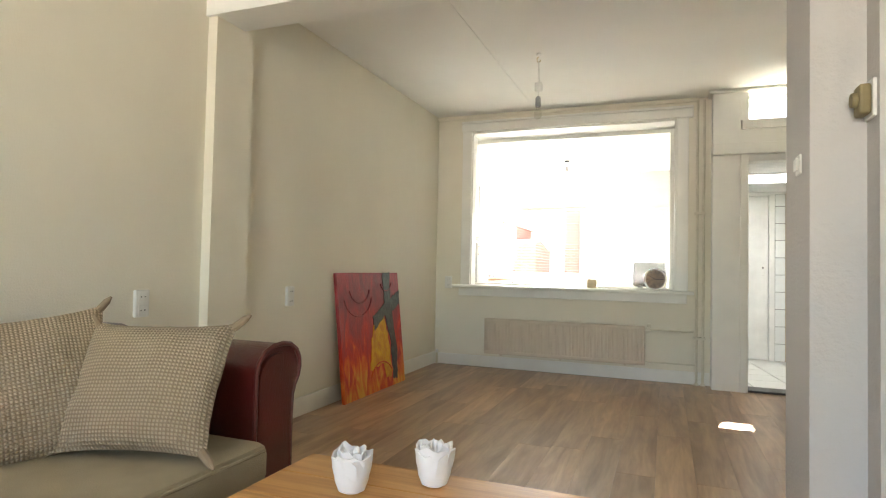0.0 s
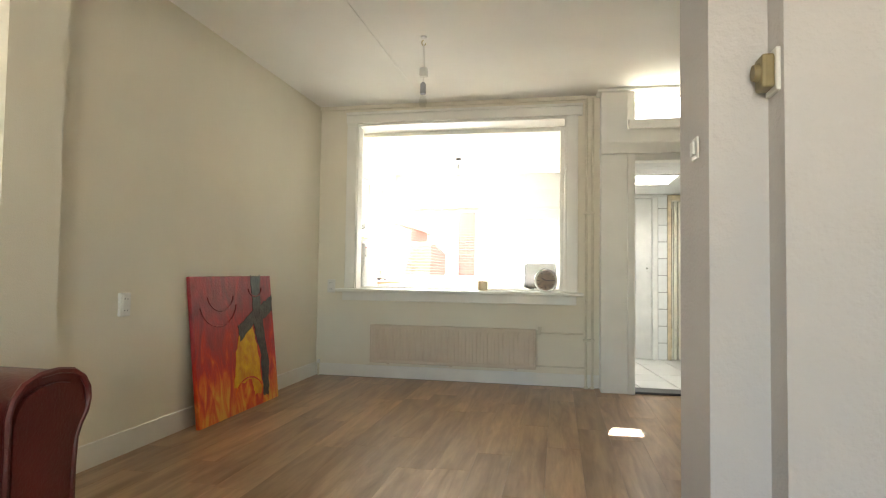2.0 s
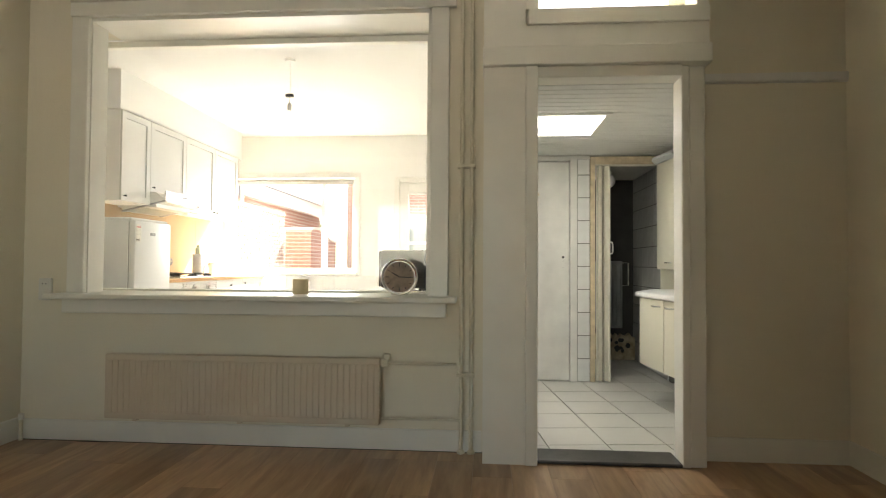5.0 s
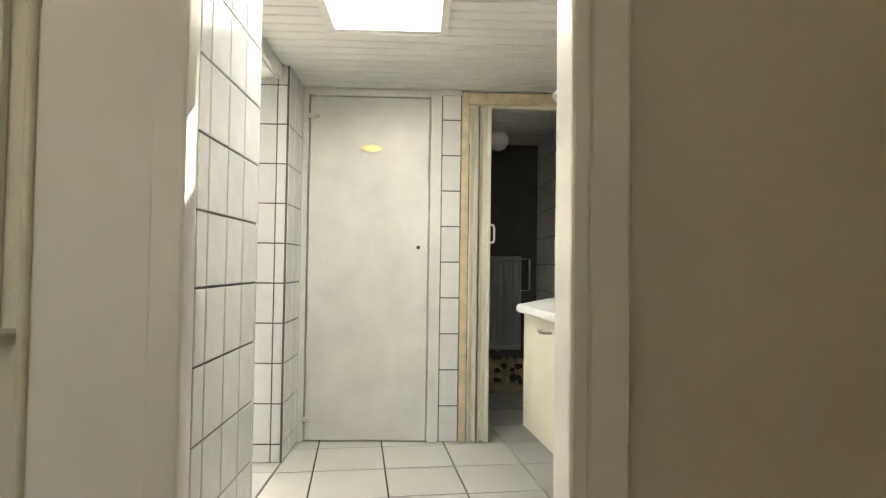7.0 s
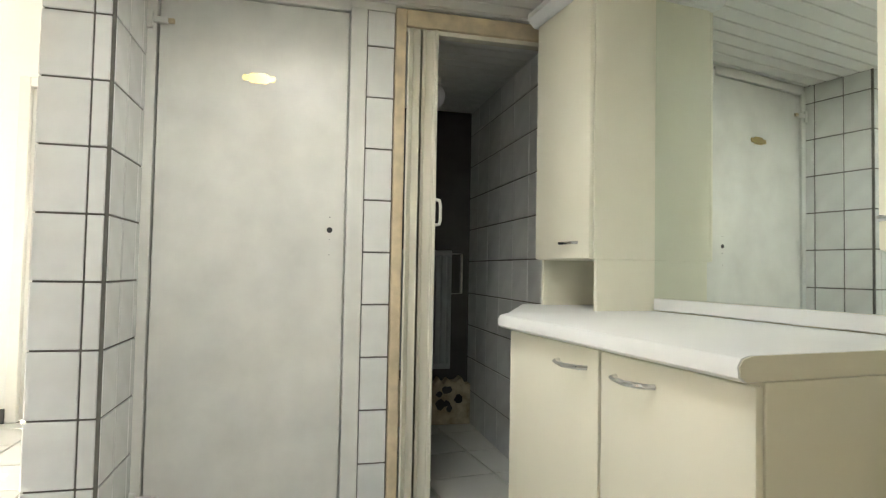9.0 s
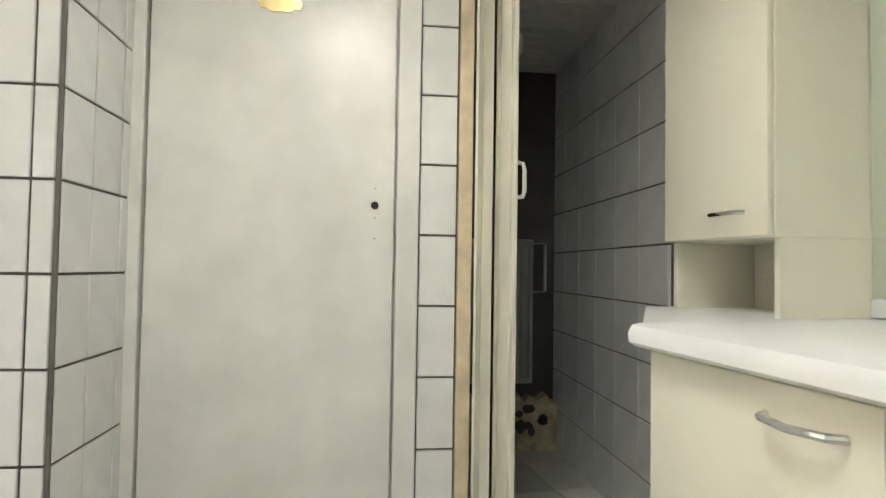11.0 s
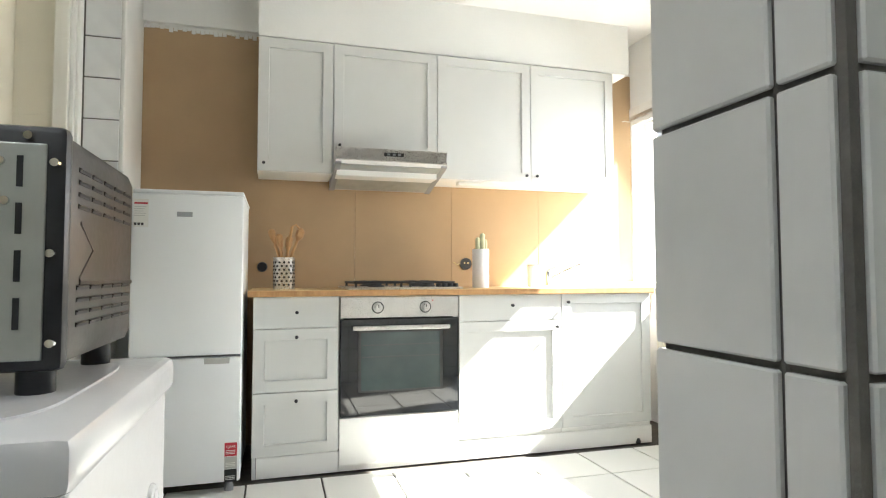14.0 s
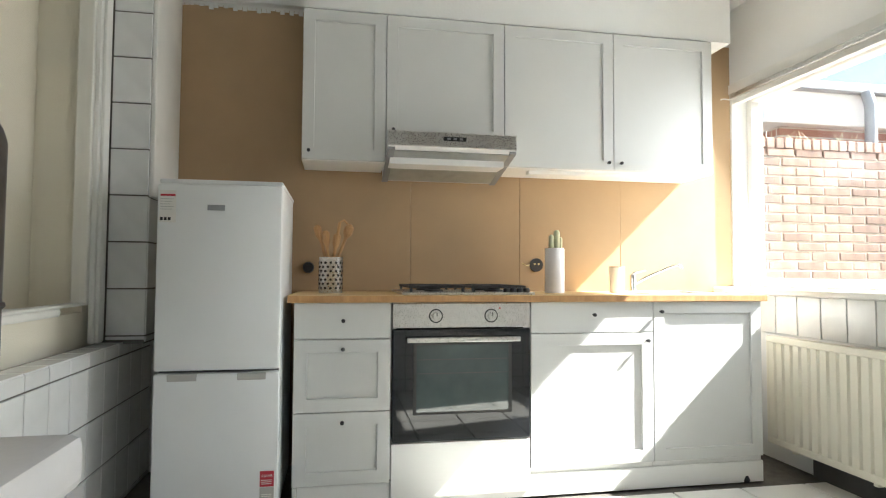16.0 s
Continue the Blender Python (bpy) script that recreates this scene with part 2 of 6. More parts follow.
def canvas_paint():
    """Red, orange, yellow and grey brush work on canvas."""
    m = mat("red_oil_paint", (0.45, 0.03, 0.025), 0.35, vary=0.3, scale=6, bump=0.3, fine=60)
    n, l = m.node_tree.nodes, m.node_tree.links
    co, mp, wav = n.new("ShaderNodeTexCoord"), n.new("ShaderNodeMapping"), n.new("ShaderNodeTexNoise")
    mp.inputs["Scale"].default_value = (3, 4.5, 1.6)
    wav.inputs["Scale"].default_value, wav.inputs["Detail"].default_value, wav.inputs["Distortion"].default_value = 1.7, 8, 2.2
    l.new(co.outputs["Object"], mp.inputs["Vector"])
    l.new(mp.outputs["Vector"], wav.inputs["Vector"])
    sep, low = n.new("ShaderNodeSeparateXYZ"), n.new("ShaderNodeMapRange")
    l.new(co.outputs["Object"], sep.inputs[0])
    low.inputs["From Min"].default_value, low.inputs["From Max"].default_value = 0.75, 0.05
    low.inputs["To Min"].default_value, low.inputs["To Max"].default_value = -0.26, 0.28
    l.new(sep.outputs["Z"], low.inputs["Value"])
    add = n.new("ShaderNodeMath")
    l.new(wav.outputs["Fac"], add.inputs[0])
    l.new(low.outputs["Result"], add.inputs[1])
    ramp = n.new("ShaderNodeValToRGB")
    els = ramp.color_ramp.elements
    els[0].position, els[0].color = 0.1, (0.20, 0.02, 0.024, 1)
    els[1].position, els[1].color = 0.86, (0.82, 0.42, 0.06, 1)
    for p, c in ((0.36, (0.38, 0.035, 0.035, 1)), (0.55, (0.56, 0.032, 0.02, 1)), (0.66, (0.70, 0.085, 0.018, 1)), (0.76, (0.78, 0.2, 0.03, 1))):
        e = els.new(p)
        e.color = c
    l.new(add.outputs[0], ramp.inputs["Fac"])
    l.new(ramp.outputs["Color"], n["Principled BSDF"].inputs["Base Color"])
    return m


def weave(name, light, dark, axis_a="X", axis_b="Y", n_per_m=95.0):
    """Knobbly woven cover: two crossed sets of fine ribs with relief."""
    m = mat(name, light, 0.95, vary=0.1, scale=5, bump=0.0)
    n, l = m.node_tree.nodes, m.node_tree.links
    co = n.new("ShaderNodeTexCoord")
    outs = []
    for ax in (axis_a, axis_b):
        w = n.new("ShaderNodeTexWave")
        w.bands_direction = ax
        w.inputs["Scale"].default_value = n_per_m * 0.314
        w.inputs["Distortion"].default_value, w.inputs["Detail"].default_value, w.inputs["Detail Scale"].default_value = 0.5, 1, 1.0
        l.new(co.outputs["UV"], w.inputs["Vector"])
        outs.append(w.outputs["Fac"])
    mul = n.new("ShaderNodeMath")
    mul.operation = "MULTIPLY"
    l.new(outs[0], mul.inputs[0])
    l.new(outs[1], mul.inputs[1])
    ramp = n.new("ShaderNodeValToRGB")
    a, b = ramp.color_ramp.elements
    a.color, b.color = (*dark, 1), (*light, 1)
    a.position, b.position = 0.0, 0.45
    l.new(mul.outputs[0], ramp.inputs["Fac"])
    l.new(ramp.outputs["Color"], n["Principled BSDF"].inputs["Base Color"])
    bp = n.new("ShaderNodeBump")
    bp.inputs["Strength"].default_value, bp.inputs["Distance"].default_value = 0.7, 0.008
    l.new(mul.outputs[0], bp.inputs["Height"])
    l.new(bp.outputs["Normal"], n["Principled BSDF"].inputs["Normal"])
    return m


WAFFLE = weave("waffle_weave_cover", (0.42, 0.335, 0.235), (0.265, 0.20, 0.13), n_per_m=88.0)


def brick_far():
    m = mat("far_brick", (0.34, 0.19, 0.14), 0.9, vary=0.3, scale=9, bump=0.2)
    n, l = m.node_tree.nodes, m.node_tree.links
    co, mp, bk = n.new("ShaderNodeTexCoord"), n.new("ShaderNodeMapping"), n.new("ShaderNodeTexBrick")
    mp.inputs["Rotation"].default_value = (radians(90), 0, 0)
    bk.inputs["Scale"].default_value = 1.0
    bk.inputs["Brick Width"].default_value, bk.inputs["Row Height"].default_value, bk.inputs["Mortar Size"].default_value = 0.22, 0.064, 0.006
    bk.inputs["Color1"].default_value, bk.inputs["Color2"].default_value, bk.inputs["Mortar"].default_value = (0.36, 0.17, 0.12, 1), (0.27, 0.13, 0.10, 1), (0.5, 0.46, 0.4, 1)
    l.new(co.outputs["Object"], mp.inputs["Vector"])
    l.new(mp.outputs["Vector"], bk.inputs["Vector"])
    l.new(bk.outputs["Color"], n["Principled BSDF"].inputs["Base Color"])
    return m


BRICK_FAR = brick_far()
CANVAS = canvas_paint()
OIL_YELLOW = mat("yellow_oil_paint", (0.72, 0.46, 0.02), 0.35, vary=0.35, scale=14, bump=0.4, fine=50, stain=(0.62, 0.22, 0.015))
OIL_GREY = mat("grey_oil_paint", (0.085, 0.085, 0.078), 0.35, vary=0.4, scale=14, bump=0.4, fine=50, stain=(0.03, 0.024, 0.026))


# ---- building helpers ----
def box(bm, x0, y0, z0, x1, y1, z1, r=0.0, seg=2):
    vs = [bm.verts.new((x, y, z)) for x in (min(x0, x1), max(x0, x1)) for y in (min(y0, y1), max(y0, y1)) for z in (min(z0, z1), max(z0, z1))]
    fs = [bm.faces.new([vs[i] for i in f]) for f in ((0, 1, 3, 2), (4, 6, 7, 5), (0, 4, 5, 1), (2, 3, 7, 6), (0, 2, 6, 4), (1, 5, 7, 3))]
    if r:
        es = list({e for f in fs for e in f.edges})
        bmesh.ops.bevel(bm, geom=es, offset=r, segments=seg, profile=0.5, affect="EDGES")
    return bm


def boxes(*dims, r=0.0):
    bm = bmesh.new()
    for d in dims:
        box(bm, *d, r=r)
    return bm


def tube(bm, pts, rad, seg=10, caps=True):
    """A round bar along points; rad is one radius or one for each point."""
    pts = [Vector(p) for p in pts]
    rads = rad if isinstance(rad, (list, tuple)) else [rad] * len(pts)
    rings = []
    for i, p in enumerate(pts):
        d = (pts[min(i + 1, len(pts) - 1)] - pts[max(i - 1, 0)]).normalized()
        a = d.orthogonal().normalized() if i == 0 else (rings[-1][1] - d * rings[-1][1].dot(d)).normalized()
        b = d.cross(a)
        rings.append(([bm.verts.new(p + (a * math.cos(k * math.tau / seg) + b * math.sin(k * math.tau / seg)) * rads[i]) for k in range(seg)], a))
    for (r0, _), (r1, _) in zip(rings, rings[1:]):
        for k in range(seg):
            bm.faces.new((r0[k], r0[(k + 1) % seg], r1[(k + 1) % seg], r1[k]))
    if caps:
        bm.faces.new(rings[0][0][::-1])
        bm.faces.new(rings[-1][0])
    return bm


def lathe(bm, prof, center, seg=24):
    """Turns a profile of (radius, height) round the upright through center."""
    rings = [[bm.verts.new((center[0] + r * math.cos(k * math.tau / seg), center[1] + r * math.sin(k * math.tau / seg), center[2] + h)) for k in range(seg)] for r, h in prof]
    for r0, r1 in zip(rings, rings[1:]):
        for k in range(seg):
            bm.faces.new((r0[k], r0[(k + 1) % seg], r1[(k + 1) % seg], r1[k]))
    bm.faces.new(rings[0][::-1])
    bm.faces.new(rings[-1])
    return bm


def prism(bm, outline, axis, a, b):
    """A flat outline pushed from a to b along an axis."""
    def place(p, c):
        return {"x": (c, p[0], p[1]), "y": (p[0], c, p[1]), "z": (p[0], p[1], c)}[axis]
    lo, hi = [bm.verts.new(place(p, a)) for p in outline], [bm.verts.new(place(p, b)) for p in outline]
    bm.faces.new(lo[::-1])
    bm.faces.new(hi)
    for k in range(len(outline)):
        j = (k + 1) % len(outline)
        bm.faces.new((lo[k], lo[j], hi[j], hi[k]))
    return bm


def root_of(ob):
    while ob.parent:
        ob = ob.parent
    return ob


def part(name, bm, material, parent=None, label="", smooth=False):
    bmesh.ops.recalc_face_normals(bm, faces=bm.faces)
    if parent is not None:
        bmesh.ops.translate(bm, verts=bm.verts, vec=-root_of(parent).location)
    me = bpy.data.meshes.new(name)
    bm.to_mesh(me)
    bm.free()
    me.materials.append(material)
    if smooth:
        me.polygons.foreach_set("use_smooth", [True] * len(me.polygons))
        me.set_sharp_from_angle(angle=radians(40))
    ob = new(name, me)
    if parent is not None:
        ob.parent = parent
    return tagged(ob, label)


def thing(name, loc, label, category, group="", kind=""):
    ob = new(name)
    ob.location = loc
    ob.empty_display_size = 0.1
    return tagged(ob, label, category, group, kind)


def setting(name, bm, material, label, category):
    return tagged(part(name, bm, material), label, category, kind="structure")


PIECES = {}


def piece(name, sx, sy, sz, r, material, parent, at_):
    """A small bevelled block that shares its mesh with its likes."""
    key = (name, round(sx, 3), round(sy, 3), round(sz, 3), material.name)
    if key not in PIECES:
        bm = box(bmesh.new(), -sx / 2, -sy / 2, -sz / 2, sx / 2, sy / 2, sz / 2, r=r, seg=1)
        me = bpy.data.meshes.new(name)
        bm.to_mesh(me)
        bm.free()
        me.materials.append(material)
        PIECES[key] = me
    ob = new(name, PIECES[key])
    ob.parent = parent
    ob.location = Vector(at_) - root_of(parent).location
    return ob


# ---- structure: living room ----
LX0, LX1, LY0, FAR, LZ = -1.99, 2.68, -2.6, 5.96, 2.68      # west, east, south, north wall faces, ceiling
GY = 6.30                                                    # plane of the inner window's glass
WX0, WX1, WZ0, WZ1 = -1.60, 0.45, 0.86, 2.50                 # opening of the inner window
DX0, DX1, DZ = 1.03, 1.775, 2.03                             # passage opening
KX0, KX1, KY0, KY1, KZ = -2.5, 0.575, 6.43, 9.70, 2.62       # kitchen
SX0, SX1, SY1, SZ = 0.90, 2.72, 7.975, 2.03                  # scullery

setting("wall_west", boxes((LX0 - 0.2, LY0, 0, LX0, FAR, 2.75)), WALL, "cream papered party wall", "wall")
setting("wall_east", boxes((LX1, LY0, 0, LX1 + 0.2, FAR, 2.75)), WALL, "cream papered party wall", "wall")
setting("wall_south", boxes((LX0 - 0.2, LY0 - 0.2, 0, -1.65, LY0, 2.75), (0.95, LY0 - 0.2, 0, LX1 + 0.2, LY0, 2.75), (-1.65, LY0 - 0.2, 0, 0.95, LY0, 0.75),
                            (-1.65, LY0 - 0.2, 2.35, 0.95, LY0, 2.75)), WALL, "cream street wall with a window opening", "wall")
setting("ceiling", boxes((LX0 - 0.2, LY0 - 0.2, LZ, LX1 + 0.2, FAR + 0.02, LZ + 0.1), (-0.92, 2.8, LZ - 0.004, -0.905, FAR, LZ), (0.38, 2.8, LZ - 0.004, 0.395, FAR, LZ)), CEIL, "off-white painted board ceiling with faint seams", "ceiling")
# wall between living room and kitchen, with the window, passage and fanlight openings
TX0, TX1, TZ0, TZ1 = 1.02, 1.95, 2.415, 2.637
WXK = -2.00                                                  # the opening is wider on the kitchen side
setting("wall_north", boxes((LX0 - 0.2, FAR, 0, WX0, 6.10, 2.75), (LX0 - 0.2, 6.10, 0, WXK, GY, 2.75), (WXK, 6.10, 0, WX0, GY, WZ0 - 0.03), (WXK, 6.10, WZ1, WX0, GY, 2.75), (WX0, FAR, 0, WX1, GY, WZ0 - 0.03), (WX0, FAR, WZ1, WX1, GY, 2.75), (WX1, FAR, 0, 0.89, GY, 2.75), (0.89, FAR, 2.2, DX0 - 0.01, FAR + 0.1, 2.75),
                            (DX1 + 0.12, 5.93, 0, LX1 + 0.2, 5.985, 2.75), (DX1 - 0.01, FAR, 2.2, DX1 + 0.12, FAR + 0.1, 2.75), (DX0 - 0.01, FAR, 2.2, DX1 - 0.01, FAR + 0.1, TZ0), (DX0 - 0.01, FAR, TZ1, DX1 - 0.01, FAR + 0.1, 2.75)), WALL, "cream papered wall with a window and a passage", "wall")
# fanlight goes right of the passage too: its jamb is the boxing below
setting("beam", boxes((LX0, 2.50, 2.38, LX1, 2.74, LZ)), CEIL, "painted ceiling beam between two rooms", "beam")
setting("pilaster_west", boxes((LX0, 2.52, 0, LX0 + 0.06, 2.82, 2.38)), WALL, "cream plastered wall pilaster under the beam", "pilaster")
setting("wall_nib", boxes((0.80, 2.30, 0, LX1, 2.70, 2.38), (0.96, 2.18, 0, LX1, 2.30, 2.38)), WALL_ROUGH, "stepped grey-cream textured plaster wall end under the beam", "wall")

# skirting
setting("baseboard_west", boxes((LX0, 2.82, 0, LX0 + 0.015, FAR, 0.125)), TRIM, "cream painted skirting board", "skirting")
setting("baseboard_west_front", boxes((LX0, LY0, 0, LX0 + 0.015, 2.52, 0.125)), TRIM, "cream painted skirting board", "skirting")
setting("baseboard_north", boxes((LX0, FAR - 0.015, 0, 0.74, FAR, 0.115)), TRIM, "cream painted skirting board", "skirting")
setting("baseboard_north_east", boxes((DX1 + 0.125, 5.915, 0, LX1, 5.93, 0.125)), TRIM, "cream painted skirting board", "skirting")
setting("baseboard_east", boxes((LX1 - 0.015, 2.70, 0, LX1, 5.915, 0.125)), TRIM, "cream painted skirting board", "skirting")
setting("cove", boxes((LX0, FAR - 0.03, LZ - 0.035, 0.62, FAR, LZ)), WALL, "shallow paper edge under the ceiling", "trim")

# boxed column and casing of the passage
BY = 5.765
setting("trim_column", boxes((0.745, BY, 0, 0.965, FAR, LZ - 0.03)), TRIM, "boxed cream column beside the passage", "trim")
casing = thing("door_1", (1.4, 5.8, 0), "open passage with a cream painted wooden casing", "doorway", kind="structure")
part("jamb", boxes((0.965, BY - 0.02, 0, DX0, 5.80, DZ + 0.06), r=0.006), TRIM, casing)
part("jamb", boxes((DX1, BY + 0.02, 0, DX1 + 0.04, 5.928, DZ + 0.06), (DX1 + 0.04, BY + 0.032, 0, DX1 + 0.125, 5.93, DZ + 0.06), r=0.008), TRIM, casing)
part("head", boxes((0.74, BY - 0.035, DZ + 0.06, DX1 + 0.14, FAR, DZ + 0.16), (DX0, BY + 0.0, DZ, DX1, 5.90, DZ + 0.06), r=0.006), TRIM, casing)
part("threshold", boxes((DX0, BY + 0.02, 0.001, DX1, 5.99, 0.020), r=0.006), THRESH, casing, "worn dark stone threshold")
setting("trim_panel", boxes((0.965, BY + 0.012, DZ + 0.16, DX1 + 0.14, FAR, TZ0 - 0.10), (0.965, BY + 0.012, TZ1 + 0.01, DX1 + 0.14, FAR, LZ - 0.03)), TRIM, "cream boarded panel over the passage", "panel")
setting("trim_shelf", boxes((0.71, BY - 0.035, LZ - 0.03, LX1, 5.93, LZ - 0.002), r=0.008), TRIM, "cream cornice board over the passage", "cornice")
fan = thing("window_2", (1.45, 5.85, TZ0), "narrow cream fanlight over the passage", "window", kind="structure")
part("window_frame", boxes((0.98, BY - 0.005, TZ0 - 0.10, DX1 + 0.14, BY + 0.10, TZ0 - 0.015), (0.965, BY + 0.01, TZ0 - 0.015, 1.035, FAR, TZ1 + 0.01), (DX1 + 0.075, BY + 0.01, TZ0 - 0.015, DX1 + 0.14, FAR, TZ1 + 0.01),
                           r=0.006), TRIM, fan)
part("sash", boxes((1.035, FAR - 0.06, TZ0 - 0.015, DX1 + 0.075, FAR - 0.03, TZ0 + 0.02), (1.035, FAR - 0.06, TZ1 - 0.02, DX1 + 0.075, FAR - 0.03, TZ1 + 0.01)), TRIM, fan)
pane = part("pane", boxes((1.035, FAR - 0.048, TZ0 + 0.02, DX1 + 0.075, FAR - 0.044, TZ1 - 0.02)), GLASS, fan)
pane.visible_shadow = False

# inner window between living room and kitchen
win = thing("window_1", (-0.6, 6.1, WZ0), "large fixed inner window in a cream casing", "window", kind="structure")
part("casing", boxes((WX0 - 0.10, FAR - 0.03, WZ0, WX0 + 0.005, FAR + 0.001, WZ1 + 0.0), (WX1 - 0.005, FAR - 0.03, WZ0, WX1 + 0.10, FAR + 0.001, WZ1), r=0.006), TRIM, win)
part("casing_head", boxes((WX0 - 0.11, FAR - 0.035, WZ1, WX1 + 0.14, FAR + 0.001, WZ1 + 0.085), (WX0 - 0.11, FAR - 0.05, WZ1 + 0.085, WX1 + 0.14, FAR + 0.001, WZ1 + 0.11), r=0.006), TRIM, win)
part("lining", boxes((WX0, FAR, WZ0, WX0 + 0.012, 6.10, WZ1), (WX1 - 0.02, FAR, WZ0, WX1, GY + 0.02, WZ1), (WX0, FAR, WZ1 - 0.02, WX1, GY + 0.02, WZ1)), TRIM, win)
part("window_frame", boxes((WXK, GY - 0.03, WZ0, WXK + 0.04, GY + 0.03, WZ1 - 0.02), (WX1 - 0.06, GY - 0.03, WZ0, WX1 - 0.02, GY + 0.03, WZ1 - 0.02),
                           (WXK + 0.04, GY - 0.03, WZ1 - 0.06, WX1 - 0.06, GY + 0.03, WZ1 - 0.02), (WXK + 0.04, GY - 0.03, WZ0, WX1 - 0.06, GY + 0.03, WZ0 + 0.012), r=0.004), TRIM, win)
part("window_sill", boxes((WX0 - 0.15, FAR - 0.155, WZ0 - 0.03, WX1 + 0.15, GY + 0.03, WZ0), r=0.008), TRIM, win)
part("apron", boxes((WX0 - 0.11, FAR - 0.05, WZ0 - 0.115, WX1 + 0.09, FAR + 0.001, WZ0 - 0.03), r=0.005), TRIM, win)
pane = part("pane", boxes((WXK + 0.04, GY - 0.003, WZ0 + 0.012, WX1 - 0.06, GY + 0.003, WZ1 - 0.06)), GLASS, win)
pane.visible_shadow = False

# ---- structure: scullery ----
setting("wall_scullery_west", boxes((KX1 + 0.16, GY, 0, SX0 - 0.008, 6.69, 2.2), (0.80, 6.142, 0, SX0 - 0.008, GY, 2.2)), GROUT, "tiled stub wall in the scullery", "wall")
setting("wall_scullery_reveal", boxes((0.80, FAR + 0.001, 0, SX0 - 0.002, 6.142, 2.2)), WHITE_TRIM, "smooth white plaster reveal behind the passage", "wall")
setting("wall_scullery_east", prism(bmesh.new(), [(2.675, 5.985), (2.98, 5.985), (2.98, SY1), (2.448, SY1)], "z", 0, 2.2), WALL, "cream scullery wall", "wall")
setting("wall_wc_west", boxes((KX1 + 0.008, 7.628, 0, 0.772, KY1 + 0.2, 2.75)), GROUT, "tiled wall end beside the kitchen opening", "wall")
setting("wall_wc_front", boxes((1.578, SY1 + 0.008, 0, 1.69, SY1 + 0.1, 2.0), (2.408, SY1 + 0.008, 0, SX1 + 0.2, SY1 + 0.1, 2.2)), GROUT,
        "wall with two doors at the end of the scullery", "wall")
setting("wall_wc_header", boxes((0.772, SY1, 2.0, 1.69, SY1 + 0.1, 2.2), (1.69, SY1 + 0.008, 2.03, 2.408, SY1 + 0.1, 2.2)), DOORPAINT, "white board above the two doors", "wall")
setting("lintel_kitchen", boxes((KX1, 6.69, 1.963, KX1 + 0.165, 7.628, 2.75)), CEIL_K, "plastered lintel over the kitchen opening", "lintel")
# ceiling boards with the skylight shaft
SKX0, SKX1, SKY0, SKY1 = 1.09, 1.54, 6.52, 7.11
bm = bmesh.new()
yy = 5.905
while yy < SY1:
    y2 = min(yy + 0.085, SY1)
    for a, b in ((KX1 + 0.17, SKX0), (SKX1, SX1)) if yy + 0.09 > SKY0 and yy < SKY1 else ((KX1 + 0.17, SX1),):
        box(bm, a, yy + 0.004, SZ, b, y2 - 0.004, SZ + 0.012, r=0.003, seg=1)
    yy += 0.085
box(bm, KX1 + 0.17, 5.905, SZ + 0.008, SKX0, SY1, SZ + 0.05)
box(bm, SKX1, 5.905, SZ + 0.008, SX1, SY1, SZ + 0.05)
box(bm, SKX0, 5.905, SZ + 0.008, SKX1, SKY0 - 0.03, SZ + 0.05)
box(bm, SKX0, SKY1 + 0.03, SZ + 0.008, SKX1, SY1, SZ + 0.05)
setting("ceiling_scullery", bm, BOARDS, "white tongue-and-groove board ceiling", "ceiling")
sk = thing("skylight", (1.31, 6.81, SZ), "white square skylight shaft in the boarded ceiling", "skylight", kind="structure")
H_ = 0.40
part("shaft", boxes((SKX0 - 0.03, SKY0 - 0.03, SZ + 0.05, SKX0, SKY1 + 0.03, SZ + H_), (SKX1, SKY0 - 0.03, SZ + 0.05, SKX1 + 0.03, SKY1 + 0.03, SZ + H_),
                    (SKX0, SKY0 - 0.03, SZ + 0.05, SKX1, SKY0, SZ + H_), (SKX0, SKY1, SZ + 0.05, SKX1, SKY1 + 0.03, SZ + H_)), CEIL_K, sk)
part("rim", boxes((SKX0 - 0.035, SKY0 - 0.035, SZ - 0.012, SKX0, SKY1 + 0.035, SZ + 0.002), (SKX1, SKY0 - 0.035, SZ - 0.012, SKX1 + 0.035, SKY1 + 0.035, SZ + 0.002),
                   (SKX0, SKY0 - 0.035, SZ - 0.012, SKX1, SKY0, SZ + 0.002), (SKX0, SKY1, SZ - 0.012, SKX1, SKY1 + 0.035, SZ + 0.002), r=0.003), WHITE_TRIM, sk)
p_ = part("pane", boxes((SKX0 - 0.03, SKY0 - 0.03, SZ + H_, SKX1 + 0.03, SKY1 + 0.03, SZ + H_ + 0.006)), GLASS, sk)
p_.visible_shadow = False
setting("roof_scullery", boxes((KX1 + 0.16, GY - 0.18, SZ + 0.12, SKX0 - 0.03, 10.4, SZ + 0.2), (SKX1 + 0.03, GY - 0.18, SZ + 0.12, SX1 + 0.3, 10.4, SZ + 0.2), (SKX0 - 0.03, GY - 0.18, SZ + 0.12, SKX1 + 0.03, SKY0 - 0.03, SZ + 0.2),
                               (SKX0 - 0.03, SKY1 + 0.03, SZ + 0.12, SKX1 + 0.03, 10.4, SZ + 0.2)), ZINC, "flat zinc roof over the scullery", "roof")

